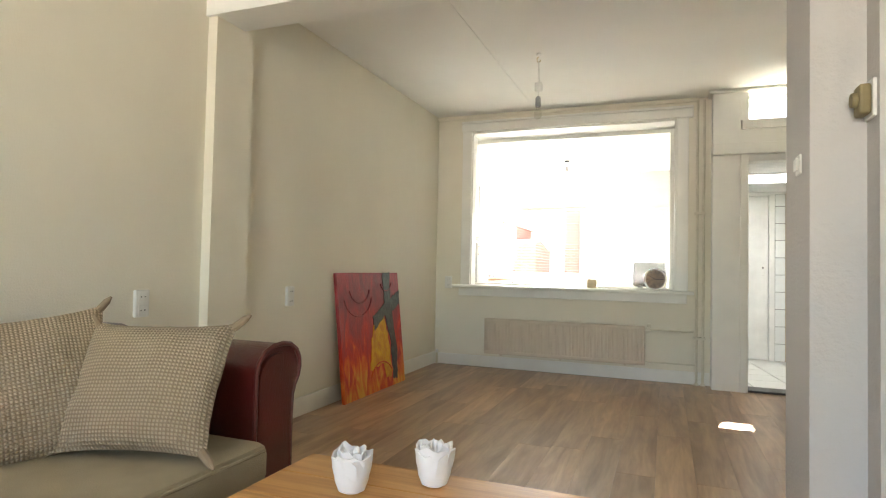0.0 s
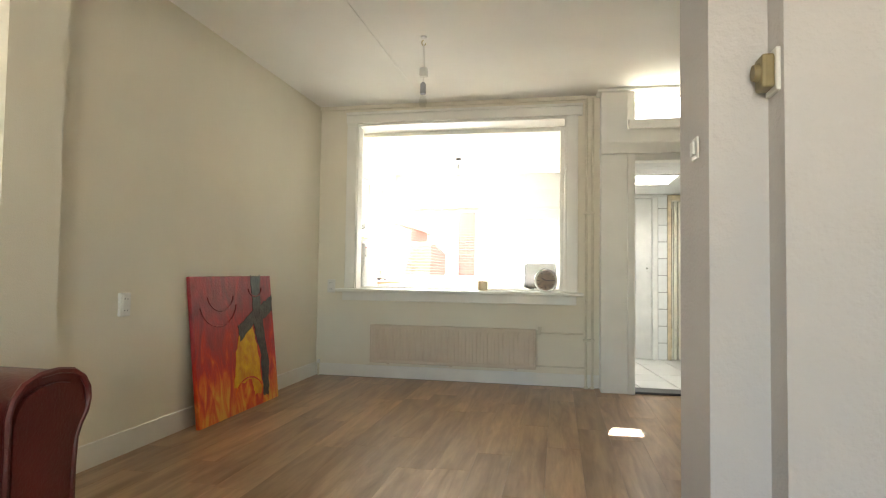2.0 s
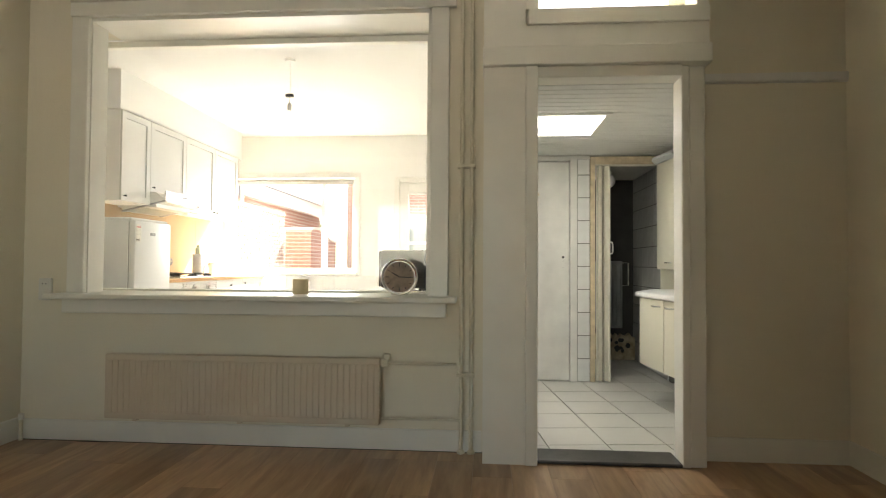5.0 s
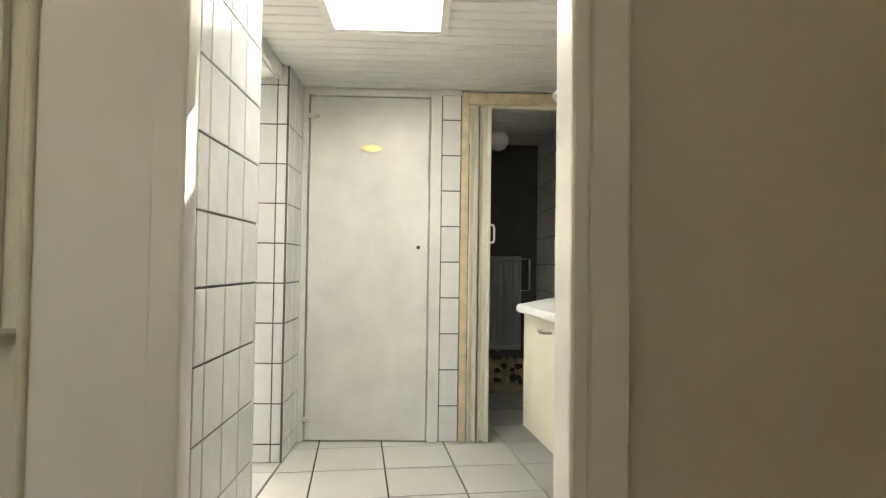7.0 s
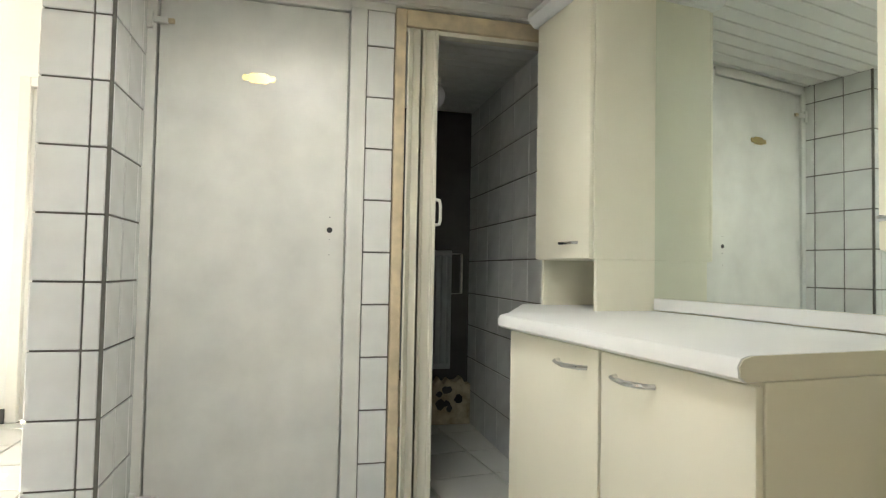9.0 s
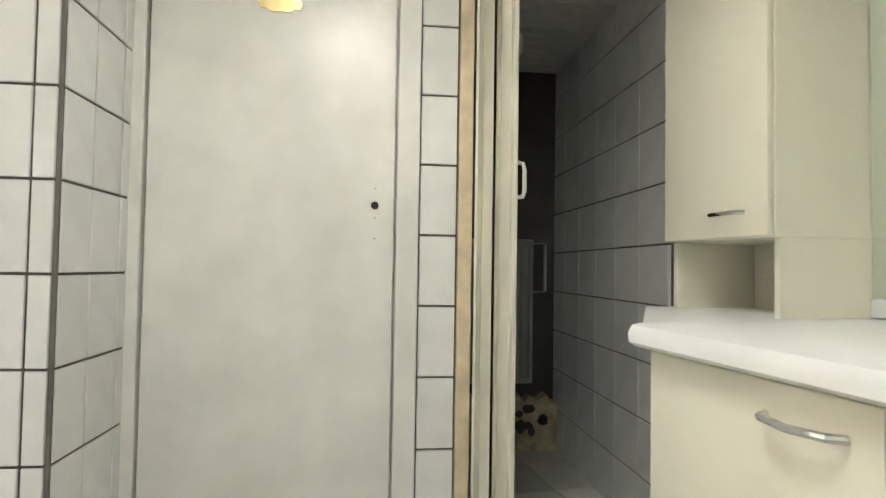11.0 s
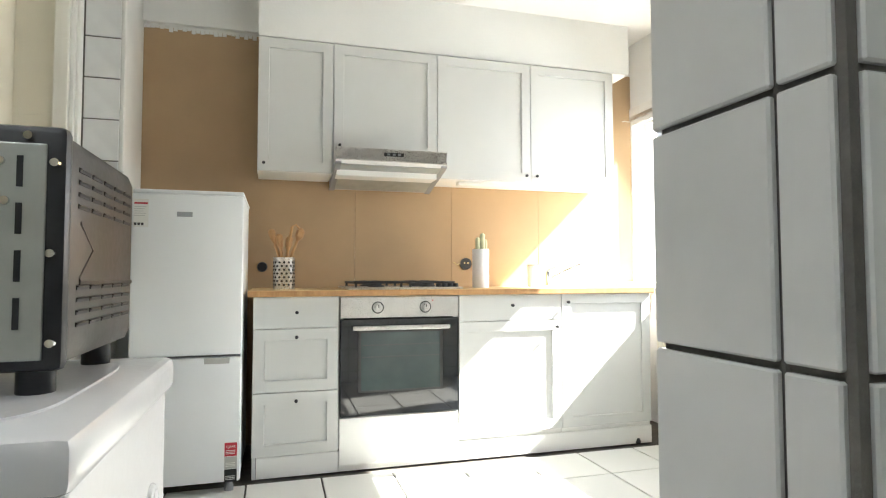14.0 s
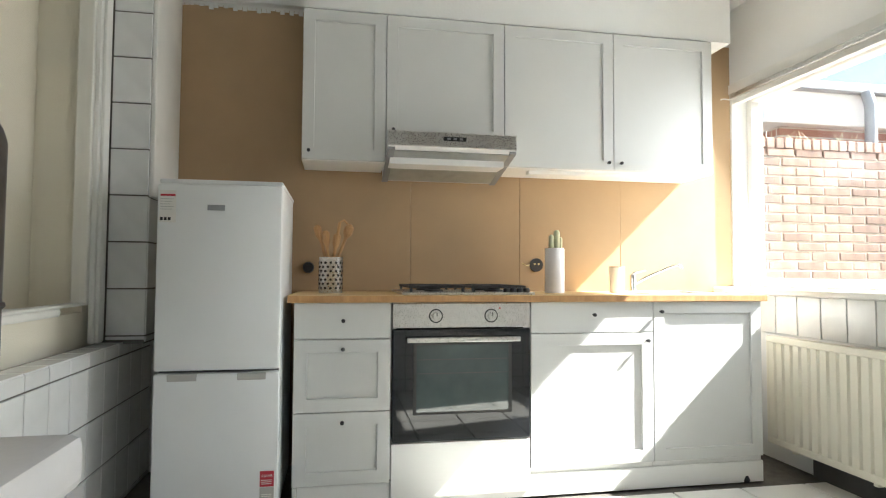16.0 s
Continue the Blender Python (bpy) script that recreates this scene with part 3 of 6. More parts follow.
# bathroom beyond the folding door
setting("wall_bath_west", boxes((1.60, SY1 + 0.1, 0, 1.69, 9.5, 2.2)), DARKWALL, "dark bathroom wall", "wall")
setting("wall_bath_east", boxes((2.408, SY1 + 0.1, 0, 2.6, 9.5, 2.2)), GROUT, "tiled bathroom wall", "wall")
setting("wall_bath_north", boxes((1.60, 9.32, 0, 2.5, 9.5, 2.2)), DARKWALL, "near-black bathroom wall", "wall")
bm = bmesh.new()
for i in range(15):
    box(bm, 1.69, SY1 + 0.1 + i * 0.085, 2.0, 2.41, SY1 + 0.1 + i * 0.085 + 0.079, 2.02, r=0.003, seg=1)
box(bm, 1.6, SY1 + 0.1, 2.012, 2.5, 9.4, 2.06)
setting("ceiling_bath", bm, BOARDS, "white board ceiling of the bathroom", "ceiling")

# ---- structure: kitchen ----
NWX0, NWX1, NWZ0, NWZ1 = -2.485, -0.85, 0.93, 2.10        # garden window
BDX0, BDX1, BDZ = -0.36, 0.50, 2.10                        # back door
setting("wall_kitchen_west", boxes((KX0 - 0.2, FAR + 0.34, 0, KX0 - 0.012, KY1 + 0.2, 2.75)), CEIL_K, "white plastered kitchen wall", "wall")
setting("wall_kitchen_south", boxes((KX0, GY, 0, KX1 + 0.16, KY0 - 0.008, 0.685), (WX1, GY, 0.685, KX1 + 0.16, KY0 - 0.008, 2.03), (KX0, GY + 0.031, 0.685, -2.104, 6.512, 2.51)), GROUT,
        "white tiled wall under the inner window", "wall")
setting("wall_kitchen_south_upper", boxes((KX0, GY, WZ1 + 0.02, WX1, KY0 - 0.008, 2.75), (WX1, GY, 2.03, KX1 + 0.16, KY0 - 0.008, 2.75)), CEIL_K, "white plaster above the inner window", "wall")
setting("trim_window_post", boxes((-2.103, GY + 0.031, 0.70, WXK + 0.02, GY + 0.05, WZ1 + 0.02), (WXK - 0.05, GY + 0.05, 0.70, WXK - 0.0, GY + 0.065, WZ1 + 0.02), r=0.004), WHITE_TRIM, "white painted window post", "trim")
setting("wall_kitchen_north", boxes((KX0 - 0.2, KY1, 0, NWX0, KY1 + 0.2, 2.75), (NWX0, KY1, 0, NWX1, KY1 + 0.2, NWZ0 - 0.04), (NWX0, KY1, NWZ1, NWX1, KY1 + 0.2, 2.75), (NWX1, KY1, 0, BDX0, KY1 + 0.2, 2.75),
                                    (BDX0, KY1, BDZ, BDX1, KY1 + 0.2, 2.75), (BDX1, KY1, 0, KX1 + 0.1, KY1 + 0.2, 2.75)), CEIL_K, "white garden wall with window and back door", "wall")
setting("ceiling_kitchen", boxes((KX0 - 0.2, GY, KZ, KX1 + 0.1, KY1 + 0.2, KZ + 0.14)), CEIL_K, "white plastered kitchen ceiling", "ceiling")
setting("soffit", boxes((KX0, 7.163, 2.295, -2.21, 9.49, KZ), (KX0, 6.43, 2.41, -2.46, 7.163, KZ)), CEIL_K, "white boxed soffit above the wall cabinets", "soffit")
kw = thing("window_3", (-1.6, KY1, NWZ0), "white garden window with a drawn-up blind", "window", kind="structure")
part("window_frame", boxes((NWX0, KY1 + 0.10, NWZ0, NWX0 + 0.04, KY1 + 0.18, NWZ1), (NWX1 - 0.06, KY1 + 0.10, NWZ0, NWX1, KY1 + 0.18, NWZ1), (NWX0 + 0.04, KY1 + 0.10, NWZ1 - 0.05, NWX1 - 0.06, KY1 + 0.18, NWZ1),
                           (NWX0 + 0.04, KY1 + 0.10, NWZ0, NWX1 - 0.06, KY1 + 0.18, NWZ0 + 0.05), r=0.006), WHITE_TRIM, kw)
part("mullion", boxes((-1.30, KY1 + 0.105, NWZ0 + 0.05, -1.24, KY1 + 0.175, NWZ1 - 0.05), r=0.005), WHITE_TRIM, kw)
part("window_sill", boxes((NWX0 - 0.01, KY1 - 0.14, NWZ0 - 0.035, NWX1 + 0.05, KY1 + 0.10, NWZ0 - 0.002), r=0.008), WHITE_TRIM, kw)
for a, b in ((NWX0 + 0.04, -1.30), (-1.24, NWX1 - 0.06)):
    p_ = part("pane", boxes((a, KY1 + 0.137, NWZ0 + 0.05, b, KY1 + 0.143, NWZ1 - 0.05)), GLASS, kw)
    p_.visible_shadow = False
part("casing", boxes((NWX0 - 0.012, KY1 - 0.016, NWZ1, NWX1 + 0.06, KY1, NWZ1 + 0.06), (NWX1, KY1 - 0.016, NWZ0, NWX1 + 0.06, KY1, NWZ1), r=0.004), WHITE_TRIM, kw)
bl = thing("roller_blind", (-1.57, KY1 - 0.04, 2.0), "rolled-up grey blind in a metal rail at the window head", "blind")
part("rail", boxes((NWX0 + 0.075, KY1 - 0.075, 2.045, NWX1 - 0.01, KY1 - 0.022, 2.075), r=0.004), STEEL, bl)
for i in range(12):
    part("slat", boxes((NWX0 + 0.085, KY1 - 0.06, 2.012 + 0.0042 * i, NWX1 - 0.02, KY1 - 0.025, 2.0145 + 0.0042 * i)), BOARDS, bl)
part("cord_clip", tube(bmesh.new(), [(NWX0 + 0.085, KY1 - 0.08, 2.04), (NWX0 + 0.045, KY1 - 0.09, 2.055), (NWX0 + 0.015, KY1 - 0.085, 2.06)], 0.004, 6), PLASTIC_W, bl)
bd = thing("door_2", (0.07, KY1, 0), "white back door with a large glass pane", "door", kind="structure")
part("door_frame", boxes((BDX0, KY1 - 0.02, 0, BDX0 + 0.06, KY1 + 0.1, BDZ), (BDX1 - 0.06, KY1 - 0.02, 0, BDX1, KY1 + 0.1, BDZ), (BDX0 + 0.06, KY1 - 0.02, BDZ - 0.06, BDX1 - 0.06, KY1 + 0.1, BDZ), r=0.005), WHITE_TRIM, bd)
lf = part("leaf", boxes((BDX0 + 0.06, KY1 + 0.02, 0.01, BDX0 + 0.17, KY1 + 0.06, BDZ - 0.06), (BDX1 - 0.17, KY1 + 0.02, 0.01, BDX1 - 0.06, KY1 + 0.06, BDZ - 0.06), (BDX0 + 0.17, KY1 + 0.02, 0.01, BDX1 - 0.17, KY1 + 0.06, 0.95),
                        (BDX0 + 0.17, KY1 + 0.02, BDZ - 0.2, BDX1 - 0.17, KY1 + 0.06, BDZ - 0.06), r=0.004), WHITE_TRIM, bd)
part("pane", boxes((BDX0 + 0.17, KY1 + 0.035, 0.95, BDX1 - 0.17, KY1 + 0.041, BDZ - 0.2)), GLASS, lf).visible_shadow = False
part("door_handle", tube(bmesh.new(), [(BDX0 + 0.11, KY1 + 0.02, 1.05), (BDX0 + 0.11, KY1 - 0.03, 1.05), (BDX0 + 0.22, KY1 - 0.03, 1.05)], 0.008, 8), CHROME, lf)

# MDF lining behind the kitchen units, with seams and torn plaster at its head
for i, (a, b) in enumerate(((6.51, 7.7318), (7.7332, 8.3518), (8.3532, 8.9668), (8.9682, 9.698))):
    setting("wall_lining", boxes((KX0 - 0.012, a, 0.0, KX0, b, 2.40), r=0.0015), MDF, "raw brown MDF board on the kitchen wall", "wall board")
bm = bmesh.new()
rs = random.Random(5)
for i in range(26):
    a = 6.52 + i * 0.024
    box(bm, KX0, a, 2.372 + rs.uniform(0, 0.02), KX0 + 0.004, a + 0.022, 2.41)
setting("trim_plaster", bm, CEIL_K, "torn white plaster edge above the board", "plaster")
setting("trim_panel_kitchen", boxes((KX0, 6.5125, 1.33, -2.106, 6.535, 2.52), r=0.006), WHITE_TRIM, "white boxed panel above the corner tiles", "panel")

# garden: ground, party wall, neighbour's roof edge, shed
setting("ground", boxes((-400, 9.92, -0.2, 400, 800, -0.06), (-400, -800, -0.4, 400, 9.92, -0.25)), PAVING, "grey concrete garden paving", "ground")
setting("floor_base", boxes((LX0 - 0.2, LY0 - 0.2, -0.2, LX1 + 0.2, FAR + 0.0, -0.012), (KX0 - 0.2, FAR, -0.2, 2.6, KY1 + 0.2, -0.012)), GROUT_F, "dark screed under the floors", "floor")

# ---- structure in pieces: planks and tiles ----
floor = thing("floor", (0, 0, 0), "warm brown oak laminate plank floor", "floor", kind="structure")
rs = random.Random(3)
pw, pl = 0.192, 1.285
nx = int((LX1 - LX0) / pw) + 1
for i in range(nx):
    x0, x1 = LX0 + i * pw, min(LX0 + (i + 1) * pw, LX1)
    y = LY0 - rs.uniform(0, pl)
    while y < FAR - 0.01:
        a, b = max(y, LY0), min(y + pl, 5.93)
        if b - a > 0.02:
            piece("plank", x1 - x0 - 0.0007, b - a - 0.0007, 0.012, 0.0005, PLANK, floor, ((x0 + x1) / 2, (a + b) / 2, -0.006))
        y += pl

tiles = thing("floor_tiles", (0, 0, 0), "pale grey square floor tiles with dark joints", "tile floor", kind="structure")
P = 0.345
rs = random.Random(8)
for i in range(-8, 6):
    for j in range(-1, 12):
        x0, y0 = 0.925 + i * P, 6.13 + j * P - 0.02
        x1, y1 = x0 + P, y0 + P
        a, b, c, d = max(x0, KX0), max(y0, GY), min(x1, KX1 + 0.2), min(y1, KY1)
        if c - a > 0.03 and d - b > 0.03:
            piece("tile", c - a - 0.009, d - b - 0.009, 0.012, 0.0025, TILE_F, tiles, ((a + c) / 2, (b + d) / 2, -0.006 + rs.uniform(-0.0006, 0.0006)))


def clipped(poly, axis, limit, keep):
    """The part of a convex outline on one side of a line; keep is 1 for above the limit, -1 for below."""
    out = []
    for p, q in zip(poly, poly[1:] + poly[:1]):
        dp, dq = (p[axis] - limit) * keep, (q[axis] - limit) * keep
        if dp >= 0:
            out.append(p)
        if dp * dq < 0:
            f = dp / (dp - dq)
            out.append((p[0] + (q[0] - p[0]) * f, p[1] + (q[1] - p[1]) * f))
    return out


# the scullery's tiles follow its askew wall
ca, sa, PS = math.cos(radians(6.5)), math.sin(radians(6.5)), 0.35
for i in range(-4, 6):
    for j in range(-6, 7):
        g = 0.0045
        sq = [(i * PS + g, j * PS + g), ((i + 1) * PS - g, j * PS + g), ((i + 1) * PS - g, (j + 1) * PS - g), (i * PS + g, (j + 1) * PS - g)]
        o = [(1.306 + u * ca - v * sa, 7.543 + u * sa + v * ca) for u, v in sq]
        for axis, limit, keep in ((0, KX1 + 0.205, 1), (0, 2.74, -1), (1, 5.95, 1), (1, 9.32, -1)):
            o = clipped(o, axis, limit, keep) if len(o) > 2 else []
        if len(o) > 2:
            dz = rs.uniform(-0.0006, 0.0006)
            part("tile", prism(bmesh.new(), o, "z", -0.012 + dz, dz), TILE_F, tiles)


def tile_field(parent, face, plane, u0, u1, us, v0, v1, vs, side, thick=0.008, jt=0.006, material=None):
    """Wall tiles on a plane: us and vs hold one joint line and the pitch of each way."""
    def cuts(lo, hi, first, pitch):
        k = math.ceil((lo - first) / pitch - 1e-6)
        c = [lo]
        while first + k * pitch < hi - 0.012:
            if first + k * pitch > lo + 0.012:
                c.append(first + k * pitch)
            k += 1
        return c + [hi]
    cu, cv = cuts(u0, u1, *us), cuts(v0, v1, *vs)
    for a, b in zip(cu, cu[1:]):
        for c, d in zip(cv, cv[1:]):
            w, h = b - a - jt, d - c - jt
            mid = plane + side * (thick / 2 - 0.008)
            if face == "x":
                piece("tile", thick, w, h, 0.002, material or TILE_W, parent, (mid, (a + b) / 2, (c + d) / 2))
            elif face == "y":
                piece("tile", w, thick, h, 0.002, material or TILE_W, parent, ((a + b) / 2, mid, (c + d) / 2))
            else:
                piece("tile", w, h, thick, 0.002, material or TILE_W, parent, ((a + b) / 2, (c + d) / 2, mid))


OB = bpy.data.objects
V1 = (0.093, 0.204)
tile_field(OB["wall_scullery_west"], "x", SX0, 6.144, 6.69, (6.52, 0.15), 0.0, SZ, (0.128, 0.204), 1)
tile_field(OB["wall_scullery_west"], "y", 6.698, KX1 + 0.16, SX0, (SX0 - 0.15, 0.15), 0.0, SZ, (0.128, 0.204), 1)
tile_field(OB["wall_wc_west"], "y", 7.62, KX1, 0.771, (0.72, 0.15), 0.0, SZ, V1, -1)
tile_field(OB["wall_wc_west"], "x", 0.78, 7.632, SY1 - 0.0, (7.62 + 0.146, 0.15), 0.0, SZ, V1, 1)
setting("trim_corner_joint", boxes((0.7722, 7.6225, 0, 0.778, 7.6315, SZ), (0.7705, 7.6225, 0, 0.7722, 7.628, SZ)), GROUT, "dark open joint on the tiled corner", "joint")
tile_field(OB["wall_wc_west"], "x", KX1, 7.62, KY1, (7.62 + 0.15, 0.15), 0.0, 1.62, V1, -1)
tile_field(OB["wall_wc_front"], "y", SY1, 1.578, 1.69, (1.0, 2.0), 0.0, 2.0, (0.0, 0.206), -1)
tile_field(OB["lintel_kitchen"], "z", 1.955, KX1 + 0.01, KX1 + 0.165, (0.72, 0.15), 6.7, 7.62, (6.7, 0.15), -1)
tile_field(OB["wall_bath_east"], "x", 2.40, SY1 + 0.1, 9.32, (8.3, 0.21), 0.0, 2.0, (0.0, 0.205), -1)
tile_field(OB["wall_kitchen_south"], "y", KY0, KX0, KX1 + 0.16, (-2.35, 0.15), 0.0, 0.69, (0.69 - 0.055, 0.205), 1)
tile_field(OB["wall_kitchen_south"], "z", 0.693, KX0, WX1, (-2.35, 0.15), GY + 0.03, KY0, (KY0, 0.15), 1)
tile_field(OB["wall_kitchen_south"], "y", KY0, WX1, KX1 + 0.16, (0.45, 0.15), 0.69, 2.03, (0.69, 0.205), 1)
tile_field(OB["wall_kitchen_south"], "x", -2.096, GY + 0.055, 6.518, (9, 5), 0.70, 2.5, (0.72, 0.205), 1)
tile_field(OB["wall_kitchen_south"], "y", 6.52, KX0, -2.098, (-2.25, 0.15), 0.69, 1.33, (0.72, 0.205), 1)
tile_field(OB["wall_kitchen_north"], "y", KY1 - 0.008, NWX0 - 0.05, NWX1 + 0.3, (-2.3, 0.15), 0.68, 0.89, (0.69, 0.205), -1)


# ---- things: living room ----
def panel_radiator(name, x0, x1, z0, z1, wall_y, face, material, label, pitch=0.034, deep=0.004):
    """Pressed steel panel radiator on a wall at wall_y; face is -1 when it looks to -y."""
    y0, y1 = wall_y + face * 0.04, wall_y + face * 0.10
    th = thing(name, ((x0 + x1) / 2, wall_y, z0), label, "radiator")
    out, n = [], int((x1 - x0 - 0.04) / pitch)
    for i in range(n):
        a = x0 + 0.02 + i * (x1 - x0 - 0.04) / n
        w = (x1 - x0 - 0.04) / n
        out += [(a, y1), (a + w * 0.62, y1), (a + w * 0.72, y1 - face * deep), (a + w * 0.90, y1 - face * deep)]
    out += [(x1 - 0.02, y1), (x1 - 0.02, y1 - face * 0.02), (x0 + 0.02, y1 - face * 0.02)]
    part("panel", prism(bmesh.new(), out, "z", z0 + 0.035, z1 - 0.035), material, th)
    part("rim", boxes((x0, y0 + face * 0.01, z1 - 0.036, x1, y1 + face * 0.002, z1), (x0, y0 + face * 0.01, z0, x1, y1 + face * 0.002, z0 + 0.036), (x0, y0 + face * 0.01, z0 + 0.03, x0 + 0.021, y1 + face * 0.001, z1 - 0.03),
                      (x1 - 0.021, y0 + face * 0.01, z0 + 0.03, x1, y1 + face * 0.001, z1 - 0.03), r=0.006), material, th)
    for fx in (x0 + 0.2, x1 - 0.23):
        part("bracket", boxes((fx, wall_y, z0 + 0.1, fx + 0.03, y0 + face * 0.012, z1 - 0.1)), material, th)
    for fx in (x0 + 0.18, (x0 + x1) / 2, x1 - 0.18):
        part("clip", boxes((fx - 0.012, y1 - face * 0.03, z0 - 0.012, fx + 0.012, y1, z0 + 0.002), r=0.003), material, th)
    return th


rad = panel_radiator("radiator", -1.40, 0.18, 0.155, 0.52, FAR, -1, RADIATOR, "beige steel panel radiator under the inner window")
bm = tube(bmesh.new(), [(0.18, FAR - 0.07, 0.49), (0.60, FAR - 0.07, 0.49)], 0.008, 8)
part("pipe", bm, PIPE, rad)
part("pipe", tube(bmesh.new(), [(0.18, FAR - 0.06, 0.185), (0.62, FAR - 0.06, 0.185)], 0.007, 8), PIPE, rad)
part("valve", boxes((0.18, FAR - 0.09, 0.47, 0.225, FAR - 0.05, 0.515), (0.195, FAR - 0.085, 0.51, 0.235, FAR - 0.055, 0.545), r=0.008), PIPE, rad)
pp = thing("heating_pipes", (0.65, FAR - 0.04, 0), "two cream painted heating pipes in the wall corner", "pipes")
for px in (0.625, 0.68):
    part("pipe", tube(bmesh.new(), [(px, FAR - 0.04, 0), (px, FAR - 0.04, LZ - 0.03)], 0.012, 12), PIPE, pp, smooth=True)
for bz in (1.58, 0.42):
    part("bracket", boxes((0.60, FAR - 0.055, bz, 0.70, FAR, bz + 0.02), r=0.003), PIPE, pp)
part("collar", lathe(lathe(bmesh.new(), [(0.022, 0), (0.022, 0.012), (0.013, 0.02)], (0.625, FAR - 0.04, 0.0), 12), [(0.022, 0), (0.022, 0.012), (0.013, 0.02)], (0.68, FAR - 0.04, 0.0), 12), PIPE, pp)
st = thing("pipe_stub", (-1.94, FAR - 0.05, 0), "short capped cream pipe at the skirting corner", "pipe")
part("pipe", tube(bmesh.new(), [(-1.945, FAR - 0.045, 0), (-1.945, FAR - 0.045, 0.13)], 0.011, 10), PIPE, st, smooth=True)
part("cap", lathe(bmesh.new(), [(0.016, 0.12), (0.016, 0.15), (0.008, 0.155)], (-1.945, FAR - 0.045, 0), 12), WHITE_TRIM, st)


def socket_plate(name, c, face, label, two=True):
    """Surface-mounted double socket; face is the outward axis."""
    th = thing(name, c, label, "socket")
    x, y, z = c
    def slab(u0, u1, v0, v1, d0, d1, r=0.004):
        if face == "x":
            return boxes((x + d0, y + u0, z + v0, x + d1, y + u1, z + v1), r=r)
        return boxes((x + u0, y - d1, z + v0, x + u1, y - d0, z + v1), r=r)
    part("plate", slab(-0.04, 0.04, -0.065, 0.065, 0, 0.02, 0.006), PLASTIC_W, th)
    for dz in ((-0.032, 0.032) if two else (0,)):
        part("well", slab(-0.024, 0.024, dz - 0.024, dz + 0.024, 0.02, 0.0225, 0.001), YELLOWED if not two else PLASTIC_W, th)
        part("hole", slab(-0.013, -0.008, dz - 0.003, dz + 0.003, 0.0225, 0.0235, 0), INK, th)
        part("hole", slab(0.008, 0.013, dz - 0.003, dz + 0.003, 0.0225, 0.0235, 0), INK, th)
    return th


socket_plate("wall_socket", (LX0, 3.31, 0.825), "x", "white double wall socket above the skirting")
socket_plate("wall_socket", (LX0, 2.14, 0.836), "x", "white double wall socket behind the sofa")
socket_plate("wall_socket", (-1.84, FAR, 0.88), "y", "white double wall socket beside the window sill")

# leaning canvas
art = thing("painting", (-1.857, 3.86, 0.0), "unframed red and yellow abstract canvas leaning on the wall", "painting")
W_, H_A, TH = 1.06, 0.985, 0.03
def slabs(*d, r=0.0):
    return boxes(*d, r=r)
def local(name, bm, material, parent, label=""):
    """A part given in its thing's own axes."""
    bmesh.ops.translate(bm, verts=bm.verts, vec=root_of(parent).location)
    return part(name, bm, material, parent, label)
local("canvas", slabs((-TH, 0, 0, 0, W_, H_A), r=0.004), CANVAS, art)
local("stretcher", slabs((-TH - 0.018, 0.03, 0.03, -TH, 0.08, H_A - 0.03), (-TH - 0.018, W_ - 0.08, 0.03, -TH, W_ - 0.03, H_A - 0.03), (-TH - 0.018, 0.08, 0.03, -TH, W_ - 0.08, 0.08)), SPOON, art)


def dab(outline, d0=0.0, d1=0.003):
    return prism(bmesh.new(), outline, "x", d0, d1)


def wob(pts, amp, seed, n=7):
    """A hand-painted edge: subdivides an outline and lets it wander."""
    rr = random.Random(seed)
    o = []
    for (a, b), (c, d) in zip(pts, pts[1:] + pts[:1]):
        for k in range(n):
            f = k / n
            o.append((a + (c - a) * f + rr.uniform(-amp, amp), b + (d - b) * f + rr.uniform(-amp, amp)))
    return o


local("brushwork", dab(wob([(0.56, 0.62), (0.72, 0.62), (0.80, 0.34), (0.79, 0.08), (0.70, 0.09), (0.66, 0.22), (0.42, 0.18), (0.47, 0.40)], 0.008, 1)), OIL_YELLOW, art, "thick yellow brushwork")
local("brushwork", dab(wob([(0.74, 0.985), (0.88, 0.985), (0.87, 0.76), (1.05, 0.82), (1.04, 0.70), (0.88, 0.64), (0.93, 0.30), (0.90, 0.05), (0.82, 0.06), (0.82, 0.36), (0.74, 0.62), (0.54, 0.50), (0.52, 0.62), (0.75, 0.72)], 0.008, 2), 0.002, 0.005), OIL_GREY, art,
      "dark grey crossed brush strokes")
for k, (cu, cv, rr_) in enumerate(((0.80, 0.90, 0.10), (0.33, 0.86, 0.16), (0.62, 0.08, 0.2), (0.3, 0.8, 0.22))):
    bm = tube(bmesh.new(), [(0.002, cu + rr_ * math.cos(a), cv + rr_ * math.sin(a) * 0.75) for a in [math.pi * (1.05 + 0.9 * i / 12) if k != 2 else math.pi * (0.1 + 0.8 * i / 12) for i in range(13)]], 0.006, 6)
    local("impasto", bm, CANVAS, art, "raised curved ridge of dark red paint")
art.rotation_euler = (0, -math.atan2(0.106, 0.97), 0)

